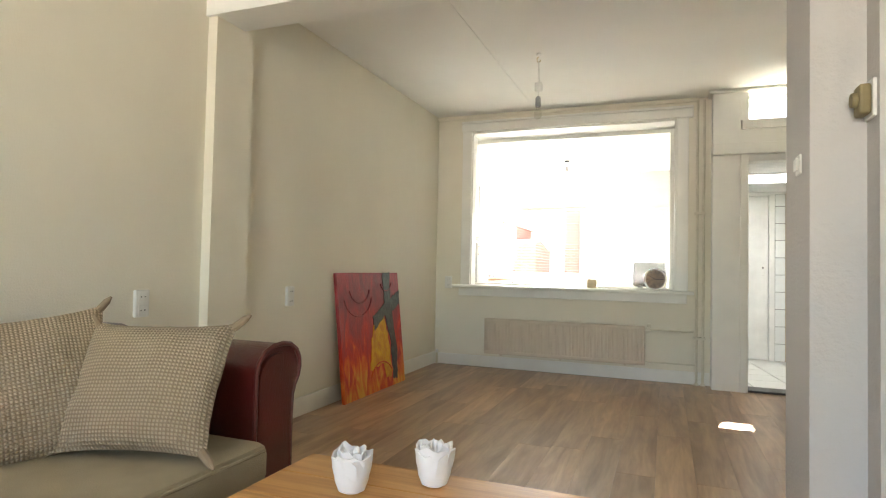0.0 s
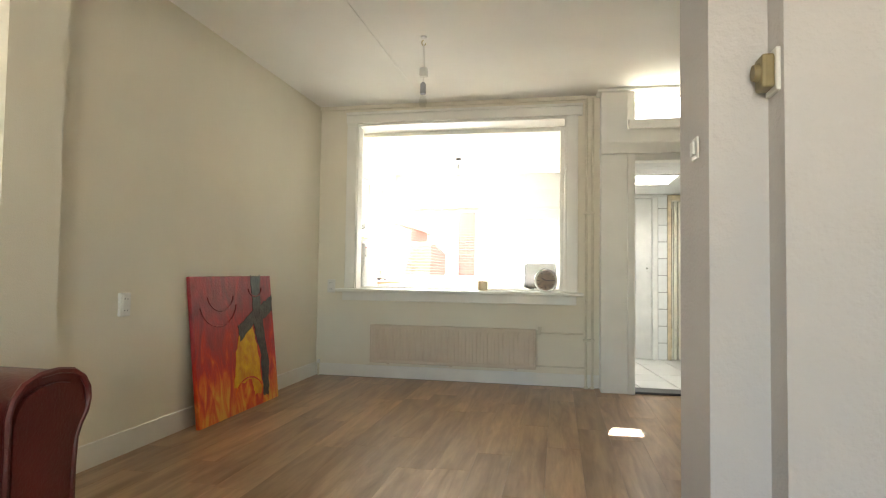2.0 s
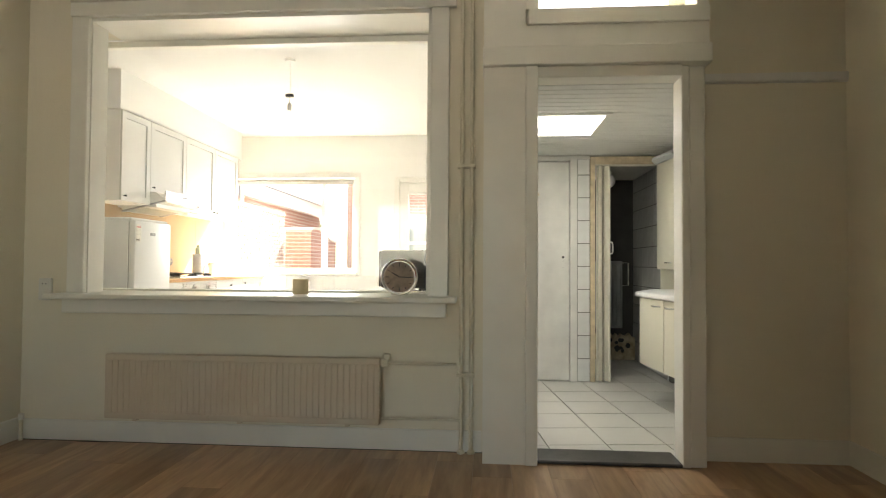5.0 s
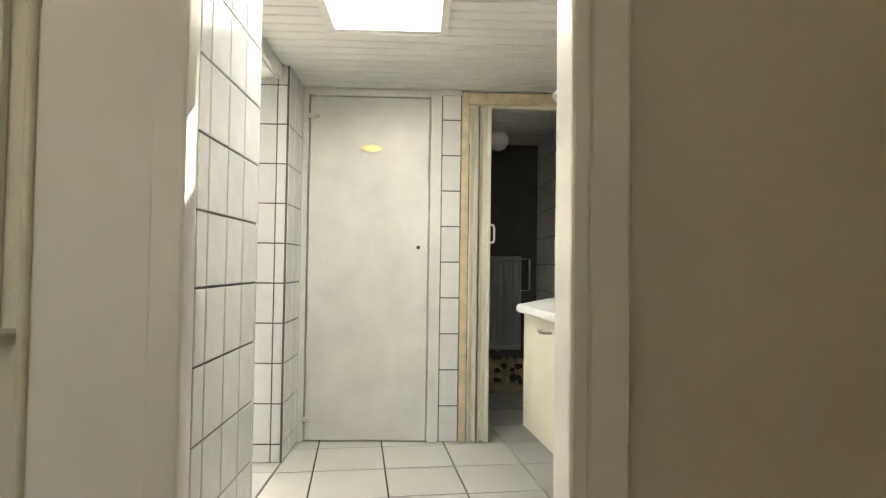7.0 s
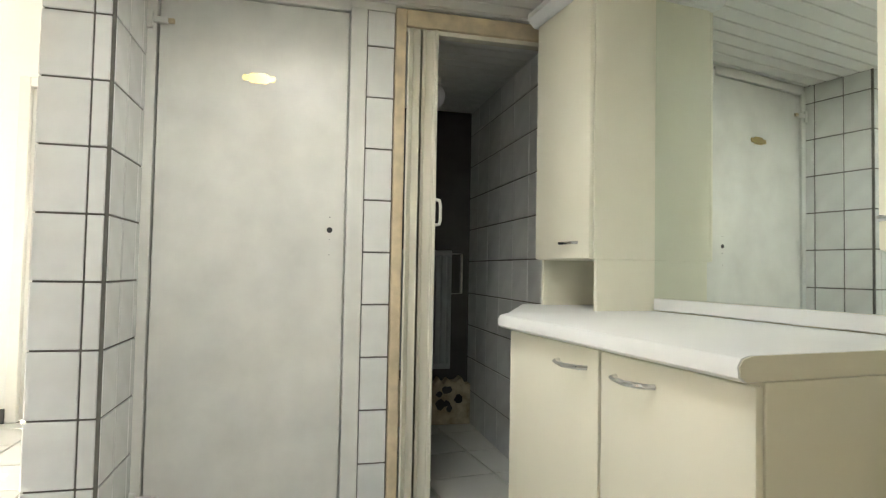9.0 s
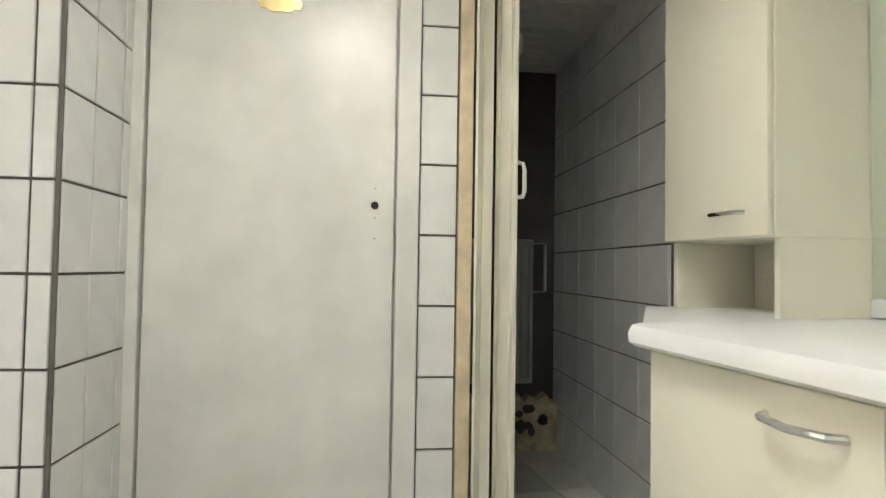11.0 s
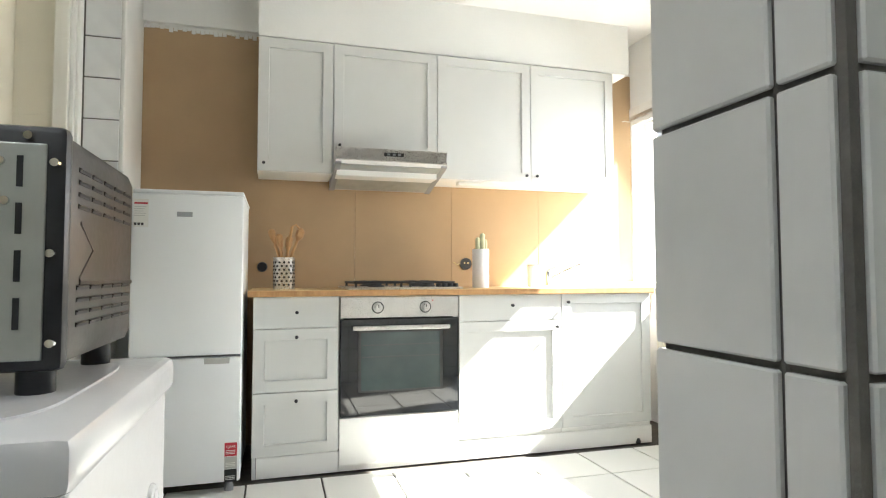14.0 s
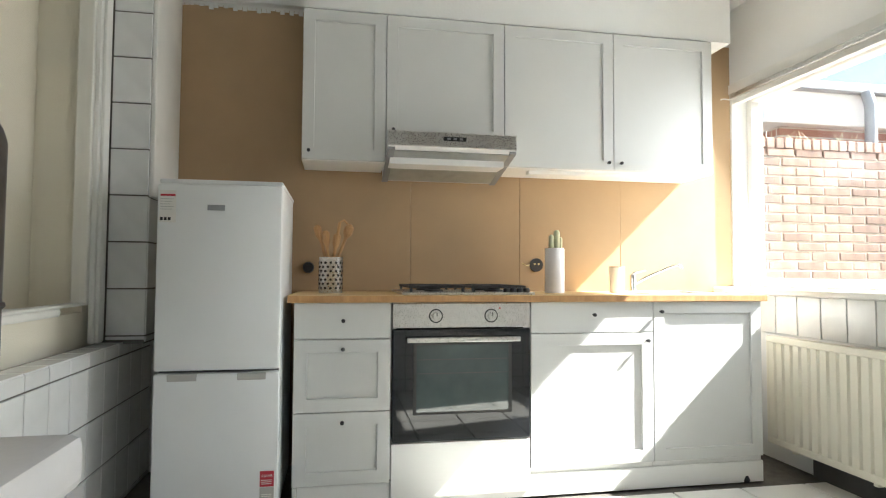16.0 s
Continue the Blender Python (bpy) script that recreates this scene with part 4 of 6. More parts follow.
# pendant
pend = thing("pendant_lamp", (-0.56, 4.39, LZ), "bare glass bulb hanging on a white cord", "lamp")
part("ceiling_hook", lathe(bmesh.new(), [(0.02, -0.012), (0.02, 0.0)], (-0.56, 4.39, LZ), 14), PLASTIC_W, pend)
part("hook", tube(bmesh.new(), [(-0.56 + 0.014 * math.cos(a), 4.39, LZ - 0.045 + 0.02 * math.sin(a)) for a in [1.6 + 0.45 * i for i in range(11)]], 0.003, 6), BRASS, pend)
part("cord", tube(bmesh.new(), [(-0.56, 4.39, LZ - 0.06), (-0.556, 4.39, LZ - 0.16), (-0.553, 4.39, LZ - 0.24), (-0.56, 4.39, LZ - 0.34)], 0.004, 6), PLASTIC_W, pend)
part("connector", boxes((-0.585, 4.37, LZ - 0.29, -0.53, 4.41, LZ - 0.225), r=0.006), PLASTIC_W, pend, "white cord connector block")
part("lamp_holder", lathe(bmesh.new(), [(0.008, -0.325), (0.02, -0.34), (0.021, -0.40), (0.018, -0.41)][::-1], (-0.56, 4.39, LZ), 18), ZINC, pend, "grey metal lamp holder", smooth=True)
part("bulb", lathe(bmesh.new(), [(0.004, -0.505), (0.02, -0.498), (0.029, -0.475), (0.028, -0.455), (0.017, -0.425), (0.015, -0.408)], (-0.56, 4.39, LZ), 20), BULBGLASS, pend, "clear glass bulb", smooth=True)

# thermostat and switch on the wall end
thm = thing("thermostat", (0.96, 2.24, 1.60), "yellowed old room thermostat on the wall end", "thermostat")
part("backplate", boxes((0.948, 2.20, 1.535, 0.96, 2.285, 1.655), r=0.003), PLASTIC_W, thm)
part("housing", boxes((0.915, 2.205, 1.545, 0.948, 2.275, 1.64), r=0.008), YELLOWED, thm)
part("dial", tube(bmesh.new(), [(0.915, 2.24, 1.595), (0.900, 2.24, 1.595)], [0.026, 0.022], 20), YELLOWED, thm)
sw = thing("light_switch", (0.80, 2.45, 1.43), "white plastic rocker light switch", "switch")
part("plate", boxes((0.792, 2.415, 1.395, 0.80, 2.485, 1.465), r=0.003), PLASTIC_W, sw)
part("rocker", boxes((0.783, 2.428, 1.408, 0.792, 2.472, 1.452), r=0.003), PLASTIC_W, sw)

# sofa
sofa = thing("sofa", (-1.45, 0.7, 0), "oxblood leather sofa with scroll arms and beige seat cushions", "sofa")


def scroll_arm(y_in, side):
    """Arm outline in the y-z plane, rolled outwards."""
    prof = ((0, 0.06), (0, 0.655), (0.012, 0.695), (0.04, 0.728), (0.085, 0.745), (0.14, 0.75), (0.19, 0.742), (0.225, 0.72), (0.243, 0.69), (0.247, 0.655), (0.238, 0.62),
            (0.218, 0.59), (0.205, 0.555), (0.20, 0.48), (0.20, 0.06))
    o = [(y_in + side * dy, z) for dy, z in prof]
    return o


for y_in, side in ((1.702, 1), (-0.15, -1)):
    o = scroll_arm(y_in, side)
    arm = part("arm", prism(bmesh.new(), o, "x", -1.86, -0.955), LEATHER, sofa, smooth=True)
    face_o = [(y_in + side * 0.11 + (p[0] - y_in - side * 0.11) * 0.88, 0.06 + (p[1] - 0.06) * 0.955) for p in o]
    part("arm_facing", prism(bmesh.new(), face_o, "x", -0.955, -0.94), LEATHER, arm, smooth=True)
    part("piping", tube(bmesh.new(), [(-0.945, *p) for p in o], 0.009, 6), LEATHER, arm, smooth=True)
part("base", boxes((-1.86, -0.15, 0.06, -0.97, 1.702, 0.30), r=0.03), LEATHER, sofa)
part("backrest", boxes((-1.93, -0.45, 0.06, -1.66, 1.90, 0.78), r=0.07), LEATHER, sofa, smooth=True)
for a, b in ((-0.14, 0.77), (0.78, 1.69)):
    cu = part("seat_cushion", boxes((-1.66, a, 0.30, -0.86, b, 0.455), r=0.045), LINEN, sofa, "beige linen seat cushion", smooth=True)
    part("piping", tube(bmesh.new(), [(-0.868, a + 0.03, 0.425), (-0.862, (a + b) / 2, 0.43), (-0.868, b - 0.03, 0.425)], 0.006, 6), LINEN, cu)
for fx in (-1.78, -1.05):
    for fy in (-0.3, 1.72):
        part("foot", lathe(bmesh.new(), [(0.025, 0), (0.035, 0.03), (0.03, 0.07)], (fx, fy, 0), 12), BLACK, sofa)


def cushion(name, c, u, v, w, h, t, label, seed):
    """A stuffed square cushion with pulled corners; u and v are its edges' directions."""
    u, v = Vector(u).normalized(), Vector(v).normalized()
    nrm = u.cross(v).normalized()
    v = nrm.cross(u)
    th = thing(name, c, label, "cushion", group="sofa cushions")
    rr = random.Random(seed)
    bm, N = bmesh.new(), 26
    uv = bm.loops.layers.uv.new("UVMap")
    grid = {}
    for s in (1, -1):
        for i in range(N + 1):
            for j in range(N + 1):
                a, b = 2 * i / N - 1, 2 * j / N - 1
                if s < 0 and (i in (0, N) or j in (0, N)):
                    grid[s, i, j] = grid[1, i, j]
                    continue
                pinch = 1 - 0.09 * (1 - a * a) * abs(b) ** 3
                pinch2 = 1 - 0.09 * (1 - b * b) * abs(a) ** 3
                bulge = ((1 - abs(a) ** 2.6) * (1 - abs(b) ** 2.6)) ** 0.55
                p = Vector(c) + u * (a * w / 2 * pinch2) + v * (b * h / 2 * pinch)
                fold = noise.noise(Vector((a * 2.2 + seed, b * 2.2, seed))) * 0.012 + noise.noise(Vector((a * 6 + seed, b * 6, 3))) * 0.004
                grid[s, i, j] = bm.verts.new(p + nrm * (s * t / 2 * bulge + fold * (1 if bulge > 0.02 else 0.4)))
        for i in range(N):
            for j in range(N):
                f = [grid[s, i, j], grid[s, i + 1, j], grid[s, i + 1, j + 1], grid[s, i, j + 1]]
                fc = bm.faces.new(f if s > 0 else f[::-1])
                cor = [(i, j), (i + 1, j), (i + 1, j + 1), (i, j + 1)]
                for lp, (ci, cj) in zip(fc.loops, cor if s > 0 else cor[::-1]):
                    lp[uv].uv = (ci / N * w, cj / N * h)
    part("cover", bm, WAFFLE, th, smooth=True)
    for a, b in ((-1, -1), (1, -1), (1, 1), (-1, 1)):
        q = Vector(c) + u * (a * w / 2) + v * (b * h / 2)
        part("corner_tuft", tube(bmesh.new(), [q - (u * a + v * b) * 0.02, q + (u * a + v * b) * 0.012, q + (u * a + v * b) * 0.03], [0.014, 0.013, 0.004], 8), WAFFLE, th)
    return th


cushion("scatter_cushion", (-1.15, 1.44, 0.652), (0.44, 0.13, 0.01), (0.0, 0.21, 0.34), 0.50, 0.43, 0.16, "beige waffle-weave scatter cushion leaning on the arm", 4)
cushion("scatter_cushion", (-1.465, 1.26, 0.645), (0.22, 0.42, 0.05), (-0.22, 0.08, 0.42), 0.52, 0.48, 0.17, "beige waffle-weave scatter cushion leaning on the backrest", 9)

# coffee table
ct = thing("coffee_table", (-0.2, 1.2, 0), "waxed pine coffee table with a worn top", "table")
for i in range(5):
    a = 0.83 + i * 0.162
    part("top_board", boxes((-0.67, a, 0.418, 0.235, a + 0.1612, 0.45), r=0.004), TABLEWOOD, ct)
part("apron", boxes((-0.60, 0.90, 0.34, 0.17, 0.92, 0.418), (-0.60, 1.55, 0.34, 0.17, 1.57, 0.418), (-0.60, 0.92, 0.34, -0.58, 1.55, 0.418), (0.15, 0.92, 0.34, 0.17, 1.55, 0.418)), TABLEWOOD, ct)
for fx in (-0.63, 0.13):
    for fy in (0.87, 1.53):
        part("leg", boxes((fx, fy, 0, fx + 0.07, fy + 0.07, 0.418), r=0.006), TABLEWOOD, ct)


def rose(c, seed, label):
    th = thing("rose_candle", c, label, "candle", group="rose candles on the table")
    rr = random.Random(seed)
    part("cup", lathe(bmesh.new(), [(0.024, 0.0), (0.035, 0.006), (0.044, 0.03), (0.047, 0.055), (0.04, 0.08), (0.02, 0.088)], c, 24), CANDLE, th, smooth=True)
    for ring, (n, rad0, hgt, flare) in enumerate(((3, 0.046, 0.088, 0.002), (3, 0.041, 0.100, 0.006), (4, 0.030, 0.106, 0.004), (3, 0.018, 0.108, 0.0))):
        for k in range(n):
            mid = k * math.tau / n + ring * 0.6 + rr.uniform(-0.15, 0.15)
            bm, vs = bmesh.new(), []
            A, B = 8, 6
            hh = hgt * rr.uniform(0.92, 1.06)
            for s in (0, 1):
                for i in range(A + 1):
                    for j in range(B + 1):
                        f, g = i / A * 2 - 1, j / B
                        ang = mid + f * (1.25 - 0.1 * ring - 0.12 * g)
                        lip = flare * max(0, g - 0.55) * 2.2
                        rad_ = rad0 * (0.62 + 0.5 * math.sin(min(1, g * 1.3) * math.pi / 2)) + lip - s * 0.004 + 0.004 * math.sin(f * 5 + seed) * g
                        z = hh * g * (1 - 0.13 * f * f * g) + 0.006 + 0.004 * g * math.sin(7 * f + seed + k)
                        vs.append(bm.verts.new((c[0] + rad_ * math.cos(ang), c[1] + rad_ * math.sin(ang), c[2] + z)))
            q = (A + 1) * (B + 1)
            ix = lambda s, i, j: vs[s * q + i * (B + 1) + j]
            for i in range(A):
                for j in range(B):
                    for s in (0, 1):
                        bm.faces.new((ix(s, i, j), ix(s, i + 1, j), ix(s, i + 1, j + 1), ix(s, i, j + 1)))
            for i in range(A):
                bm.faces.new((ix(0, i, B), ix(0, i + 1, B), ix(1, i + 1, B), ix(1, i, B)))
                bm.faces.new((ix(0, i, 0), ix(0, i + 1, 0), ix(1, i + 1, 0), ix(1, i, 0)))
            for j in range(B):
                bm.faces.new((ix(0, 0, j), ix(0, 0, j + 1), ix(1, 0, j + 1), ix(1, 0, j)))
                bm.faces.new((ix(0, A, j), ix(0, A, j + 1), ix(1, A, j + 1), ix(1, A, j)))
            part("petal", bm, CANDLE, th, smooth=True)


rose((-0.405, 1.42, 0.45), 2, "white rose-shaped wax candle on the pine table")
rose((-0.225, 1.55, 0.45), 6, "white rose-shaped wax candle on the pine table")

# on the inner window sill
ck = thing("table_clock", (0.255, 6.03, WZ0), "round steel clock with a dark wood dial on the sill", "clock")
cx, cy, cz, cr = 0.262, 6.05, WZ0 + 0.106, 0.1
part("case", tube(bmesh.new(), [(cx, cy + 0.035, cz), (cx, cy + 0.03, cz), (cx, cy - 0.03, cz)], [cr * 0.8, cr, cr], 36), STEEL, ck, smooth=True)
bm = tube(bmesh.new(), [(cx + cr * math.cos(i * math.tau / 36), cy - 0.03, cz + cr * math.sin(i * math.tau / 36)) for i in range(37)], 0.008, 8)
part("rim", bm, CHROME, ck, smooth=True)
part("dial", tube(bmesh.new(), [(cx, cy - 0.03, cz), (cx, cy - 0.033, cz)], 0.09, 36), DIAL, ck)
for h in range(12):
    a = h * math.tau / 12
    r0, r1 = (0.06, 0.082) if h % 3 == 0 else (0.068, 0.08)
    bm = tube(bmesh.new(), [(cx + r0 * math.sin(a), cy - 0.034, cz + r0 * math.cos(a)), (cx + r1 * math.sin(a), cy - 0.034, cz + r1 * math.cos(a))], 0.003, 4)
    part("hour_mark", bm, INK, ck)
for a, ln in ((-1.05, 0.05), (1.6, 0.07)):
    part("clock_hand", tube(bmesh.new(), [(cx, cy - 0.036, cz), (cx + ln * math.sin(a), cy - 0.036, cz + ln * math.cos(a))], 0.0025, 5), INK, ck)
for fx in (cx - 0.05, cx + 0.02):
    part("foot", boxes((fx, cy - 0.02, WZ0, fx + 0.03, cy + 0.03, WZ0 + 0.02), r=0.004), STEEL, ck)
cd = thing("pillar_candle", (-0.34, 6.08, WZ0), "short ivory candle on the window sill", "candle")
part("wax", lathe(bmesh.new(), [(0.043, 0), (0.046, 0.004), (0.046, 0.082), (0.042, 0.088), (0.03, 0.084)], (-0.34, 6.08, WZ0), 24), CANDLE_Y, cd, smooth=True)
part("wick", tube(bmesh.new(), [(-0.34, 6.08, WZ0 + 0.08), (-0.338, 6.08, WZ0 + 0.098)], 0.0018, 5), INK, cd)


# ---- things: kitchen units ----
BX, UX = -1.88, -2.19                       # faces of base and wall units
CT = 0.872                                  # top of the base units
EDG = (7.163, 7.575, 8.205, 8.81, 9.385)    # bounds of the base units
UED = (7.163, 7.568, 8.173, 8.774, 9.358)   # bounds of the wall units


def shaker(parent, x, y0, y1, z0, z1, rail=0.075, name="door", flat=False, knob=None):
    """A framed front that looks to +x, with a small dark knob at (y, z)."""
    y0, y1, z0, z1 = y0 + 0.002, y1 - 0.002, z0 + 0.002, z1 - 0.002
    if flat:
        bm = boxes((x - 0.018, y0, z0, x, y1, z1), r=0.002)
    else:
        bm = boxes((x - 0.018, y0, z0, x, y1, z1), r=0.0015)
        face = max(bm.faces, key=lambda f: f.calc_area() * (f.normal.x > 0.9 or abs(f.calc_center_median().x - x) < 1e-4))
        bmesh.ops.inset_individual(bm, faces=[face], thickness=rail, depth=0)
        bmesh.ops.inset_individual(bm, faces=[face], thickness=0.003, depth=0)
        bmesh.ops.translate(bm, verts=face.verts, vec=(-0.01, 0, 0))
    d = part(name, bm, FRONT, parent)
    if knob:
        ky, kz = knob
        part("knob", tube(bmesh.new(), [(x, ky, kz), (x + 0.012, ky, kz), (x + 0.014, ky, kz), (x + 0.024, ky, kz), (x + 0.026, ky, kz)], [0.004, 0.004, 0.0085, 0.0085, 0.005], 10), BLACK, d, "small dark metal knob")
    return d


def unit(name, y0, y1, z0, z1, x_back, x, label, group):
    th = thing(name, ((x + x_back) / 2, (y0 + y1) / 2, z0), label, "cabinet", group=group)
    part("body", boxes((x_back + 0.003, y0 + 0.001, z0, x - 0.019, y1 - 0.001, z1)), CARCASS, th)
    return th


G = "grey shaker kitchen units"
c1 = unit("base_cabinet", EDG[0], EDG[1], 0.10, CT, KX0, BX, "light grey base cabinet with three drawers", G)
ym = (EDG[0] + EDG[1]) / 2
shaker(c1, BX, EDG[0], EDG[1], 0.716, CT, name="drawer_front", flat=True, knob=(ym, 0.795))
shaker(c1, BX, EDG[0], EDG[1], 0.408, 0.716, name="drawer_front", knob=(ym, 0.675))
shaker(c1, BX, EDG[0], EDG[1], 0.102, 0.408, name="drawer_front", knob=(ym, 0.367))
part("plinth", boxes((-1.905, EDG[0] + 0.022, 0.0, -1.89, EDG[1] - 0.001, 0.10)), CARCASS, c1)
part("leg", boxes((-1.90, EDG[0] + 0.003, 0.0, -1.885, EDG[0] + 0.02, 0.10), r=0.002), FRONT, c1)
c2 = unit("oven_cabinet", EDG[1], EDG[2], 0.10, CT, KX0, BX - 0.03, "light grey oven housing with a white panel below", G)
part("panel", boxes((BX - 0.02, EDG[1] + 0.003, 0.03, BX - 0.002, EDG[2] - 0.003, 0.262), r=0.002), CARCASS, c2)
c3 = unit("base_cabinet", EDG[2], EDG[3], 0.10, CT, KX0, BX, "light grey sink base cabinet with drawer and door", G)
shaker(c3, BX, EDG[2], EDG[3], 0.728, CT, name="drawer_front", flat=True, knob=((EDG[2] + EDG[3]) / 2, 0.812))
shaker(c3, BX, EDG[2], EDG[3], 0.125, 0.728, knob=(EDG[3] - 0.035, 0.69))
c4 = unit("base_cabinet", EDG[3], EDG[4], 0.10, CT, KX0, BX, "light grey base cabinet with one tall door", G)
shaker(c4, BX, EDG[3], EDG[4], 0.125, CT, knob=(EDG[3] + 0.035, 0.825))
pl_ = thing("plinth_board", (-1.94, 8.5, 0), "long white plinth board under the base cabinets", "plinth")
part("board", boxes((-1.905, EDG[1], 0.0, -1.89, EDG[4] + 0.005, 0.10), r=0.002), CARCASS, pl_)
part("foot", lathe(bmesh.new(), [(0.018, 0), (0.02, 0.01), (0.012, 0.03)], (-1.90, 9.30, 0), 12), BLACK, pl_)

wt = thing("worktop", (-2.19, 8.27, CT), "continuous birch-effect kitchen worktop", "worktop")
SKY0_, SKY1_ = 8.86, 9.24                   # sink cut-out
bm = bmesh.new()
gx, gy = (KX0 + 0.001, -2.34, -1.98, -1.862), (7.138, SKY0_, SKY1_, 9.405)
gv = [[bm.verts.new((x, y, CT)) for y in gy] for x in gx]
gf = [bm.faces.new((gv[i][j], gv[i + 1][j], gv[i + 1][j + 1], gv[i][j + 1])) for i in range(3) for j in range(3) if (i, j) != (1, 1)]
ext = bmesh.ops.extrude_face_region(bm, geom=gf)
bmesh.ops.translate(bm, verts=[v for v in ext["geom"] if isinstance(v, bmesh.types.BMVert)], vec=(0, 0, 0.03))
slab = part("slab", bm, WORKTOP, wt)
part("edge_band", boxes((-1.862, 7.138, CT + 0.002, -1.860, 9.405, CT + 0.028)), SPOON, slab, "thin wood edge band")
T = CT + 0.03

sink = thing("sink", (-2.16, 9.05, T), "stainless steel inset sink in the worktop", "sink")
part("rim", boxes((-2.36, 8.84, T, -2.335, 9.26, T + 0.005), (-1.985, 8.84, T, -1.96, 9.26, T + 0.005), (-2.335, 8.84, T, -1.985, 8.865, T + 0.005), (-2.335, 9.235, T, -1.985, 9.26, T + 0.005), r=0.002), STEEL, sink)
part("bowl", boxes((-2.335, 8.866, T - 0.15, -1.985, 9.234, T - 0.146), (-2.338, 8.866, T - 0.15, -2.334, 9.234, T), (-1.986, 8.866, T - 0.15, -1.982, 9.234, T), (-2.335, 8.862, T - 0.15, -1.985, 8.866, T), (-2.335, 9.234, T - 0.15, -1.985, 9.238, T)), STEEL, sink)
tap = thing("mixer_tap", (-2.40, 8.99, T), "chrome mixer tap with a long slanted spout", "tap")
part("body", lathe(bmesh.new(), [(0.024, 0), (0.024, 0.008), (0.018, 0.014), (0.018, 0.09), (0.014, 0.1)], (-2.40, 8.99, T), 18), CHROME, tap, smooth=True)
part("spout", tube(bmesh.new(), [(-2.395, 8.99, T + 0.04), (-2.36, 9.07, T + 0.09), (-2.32, 9.17, T + 0.14), (-2.305, 9.205, T + 0.15), (-2.30, 9.225, T + 0.145), (-2.298, 9.23, T + 0.13)], 0.009, 10), CHROME, tap, smooth=True)
part("lever", tube(bmesh.new(), [(-2.40, 8.99, T + 0.1), (-2.39, 9.01, T + 0.112), (-2.37, 9.05, T + 0.122)], [0.012, 0.008, 0.005], 8), CHROME, tap, smooth=True)

# oven
ov = thing("built_in_oven", (-2.1, (EDG[1] + EDG[2]) / 2, 0.262), "black glass built-in oven with a steel control panel", "oven")
oy0, oy1 = EDG[1] + 0.006, EDG[2] - 0.004
part("body", boxes((-2.40, oy0 + 0.02, 0.275, BX - 0.031, oy1 - 0.02, CT - 0.01)), BLACK, ov)
part("control_panel", boxes((BX - 0.03, oy0, 0.76, BX + 0.002, oy1, CT - 0.004), r=0.003), STEEL, ov)
for ky in (7.77, 8.02):
    kn = part("knob", tube(bmesh.new(), [(BX + 0.002, ky, 0.812), (BX + 0.008, ky, 0.812), (BX + 0.008, ky, 0.812), (BX + 0.03, ky, 0.812)], [0.026, 0.025, 0.019, 0.017], 24), STEEL, ov, "round steel control knob")
    part("ring", tube(bmesh.new(), [(BX + 0.002, ky, 0.812), (BX + 0.0045, ky, 0.812)], 0.031, 24), BLACK, kn, "dark ring round the knob")
    part("mark", boxes((BX + 0.03, ky - 0.002, 0.812, BX + 0.031, ky + 0.002, 0.828)), INK, kn)
part("indicator", tube(bmesh.new(), [(BX + 0.002, 8.06, 0.845), (BX + 0.004, 8.06, 0.845)], 0.004, 8), RED, ov)
dr = part("door", boxes((BX - 0.03, oy0, 0.268, BX + 0.006, oy1, 0.755), r=0.004), BLACKGLASS, ov)
part("window", boxes((BX + 0.0055, 7.685, 0.395, BX + 0.0068, 8.10, 0.685), r=0.0005), WINDOWGLASS, dr)
part("window_border", boxes((BX + 0.006, 7.67, 0.385, BX + 0.0076, 7.685, 0.695), (BX + 0.006, 8.10, 0.385, BX + 0.0076, 8.115, 0.695), (BX + 0.006, 7.685, 0.685, BX + 0.0076, 8.10, 0.695), (BX + 0.006, 7.685, 0.385, BX + 0.0076, 8.10, 0.395)), INK, dr)
part("rack", boxes(*[(BX + 0.0068, 7.69, z, BX + 0.0074, 8.095, z + 0.004) for z in (0.62, 0.56)]), BLACK, dr)
part("handle", boxes((BX + 0.03, 7.64, 0.700, BX + 0.045, 8.145, 0.722), r=0.004), STEEL, dr, "flat steel bar handle")
for py in (7.66, 8.105):
    part("handle_post", boxes((BX + 0.005, py, 0.704, BX + 0.031, py + 0.02, 0.718)), STEEL, dr)

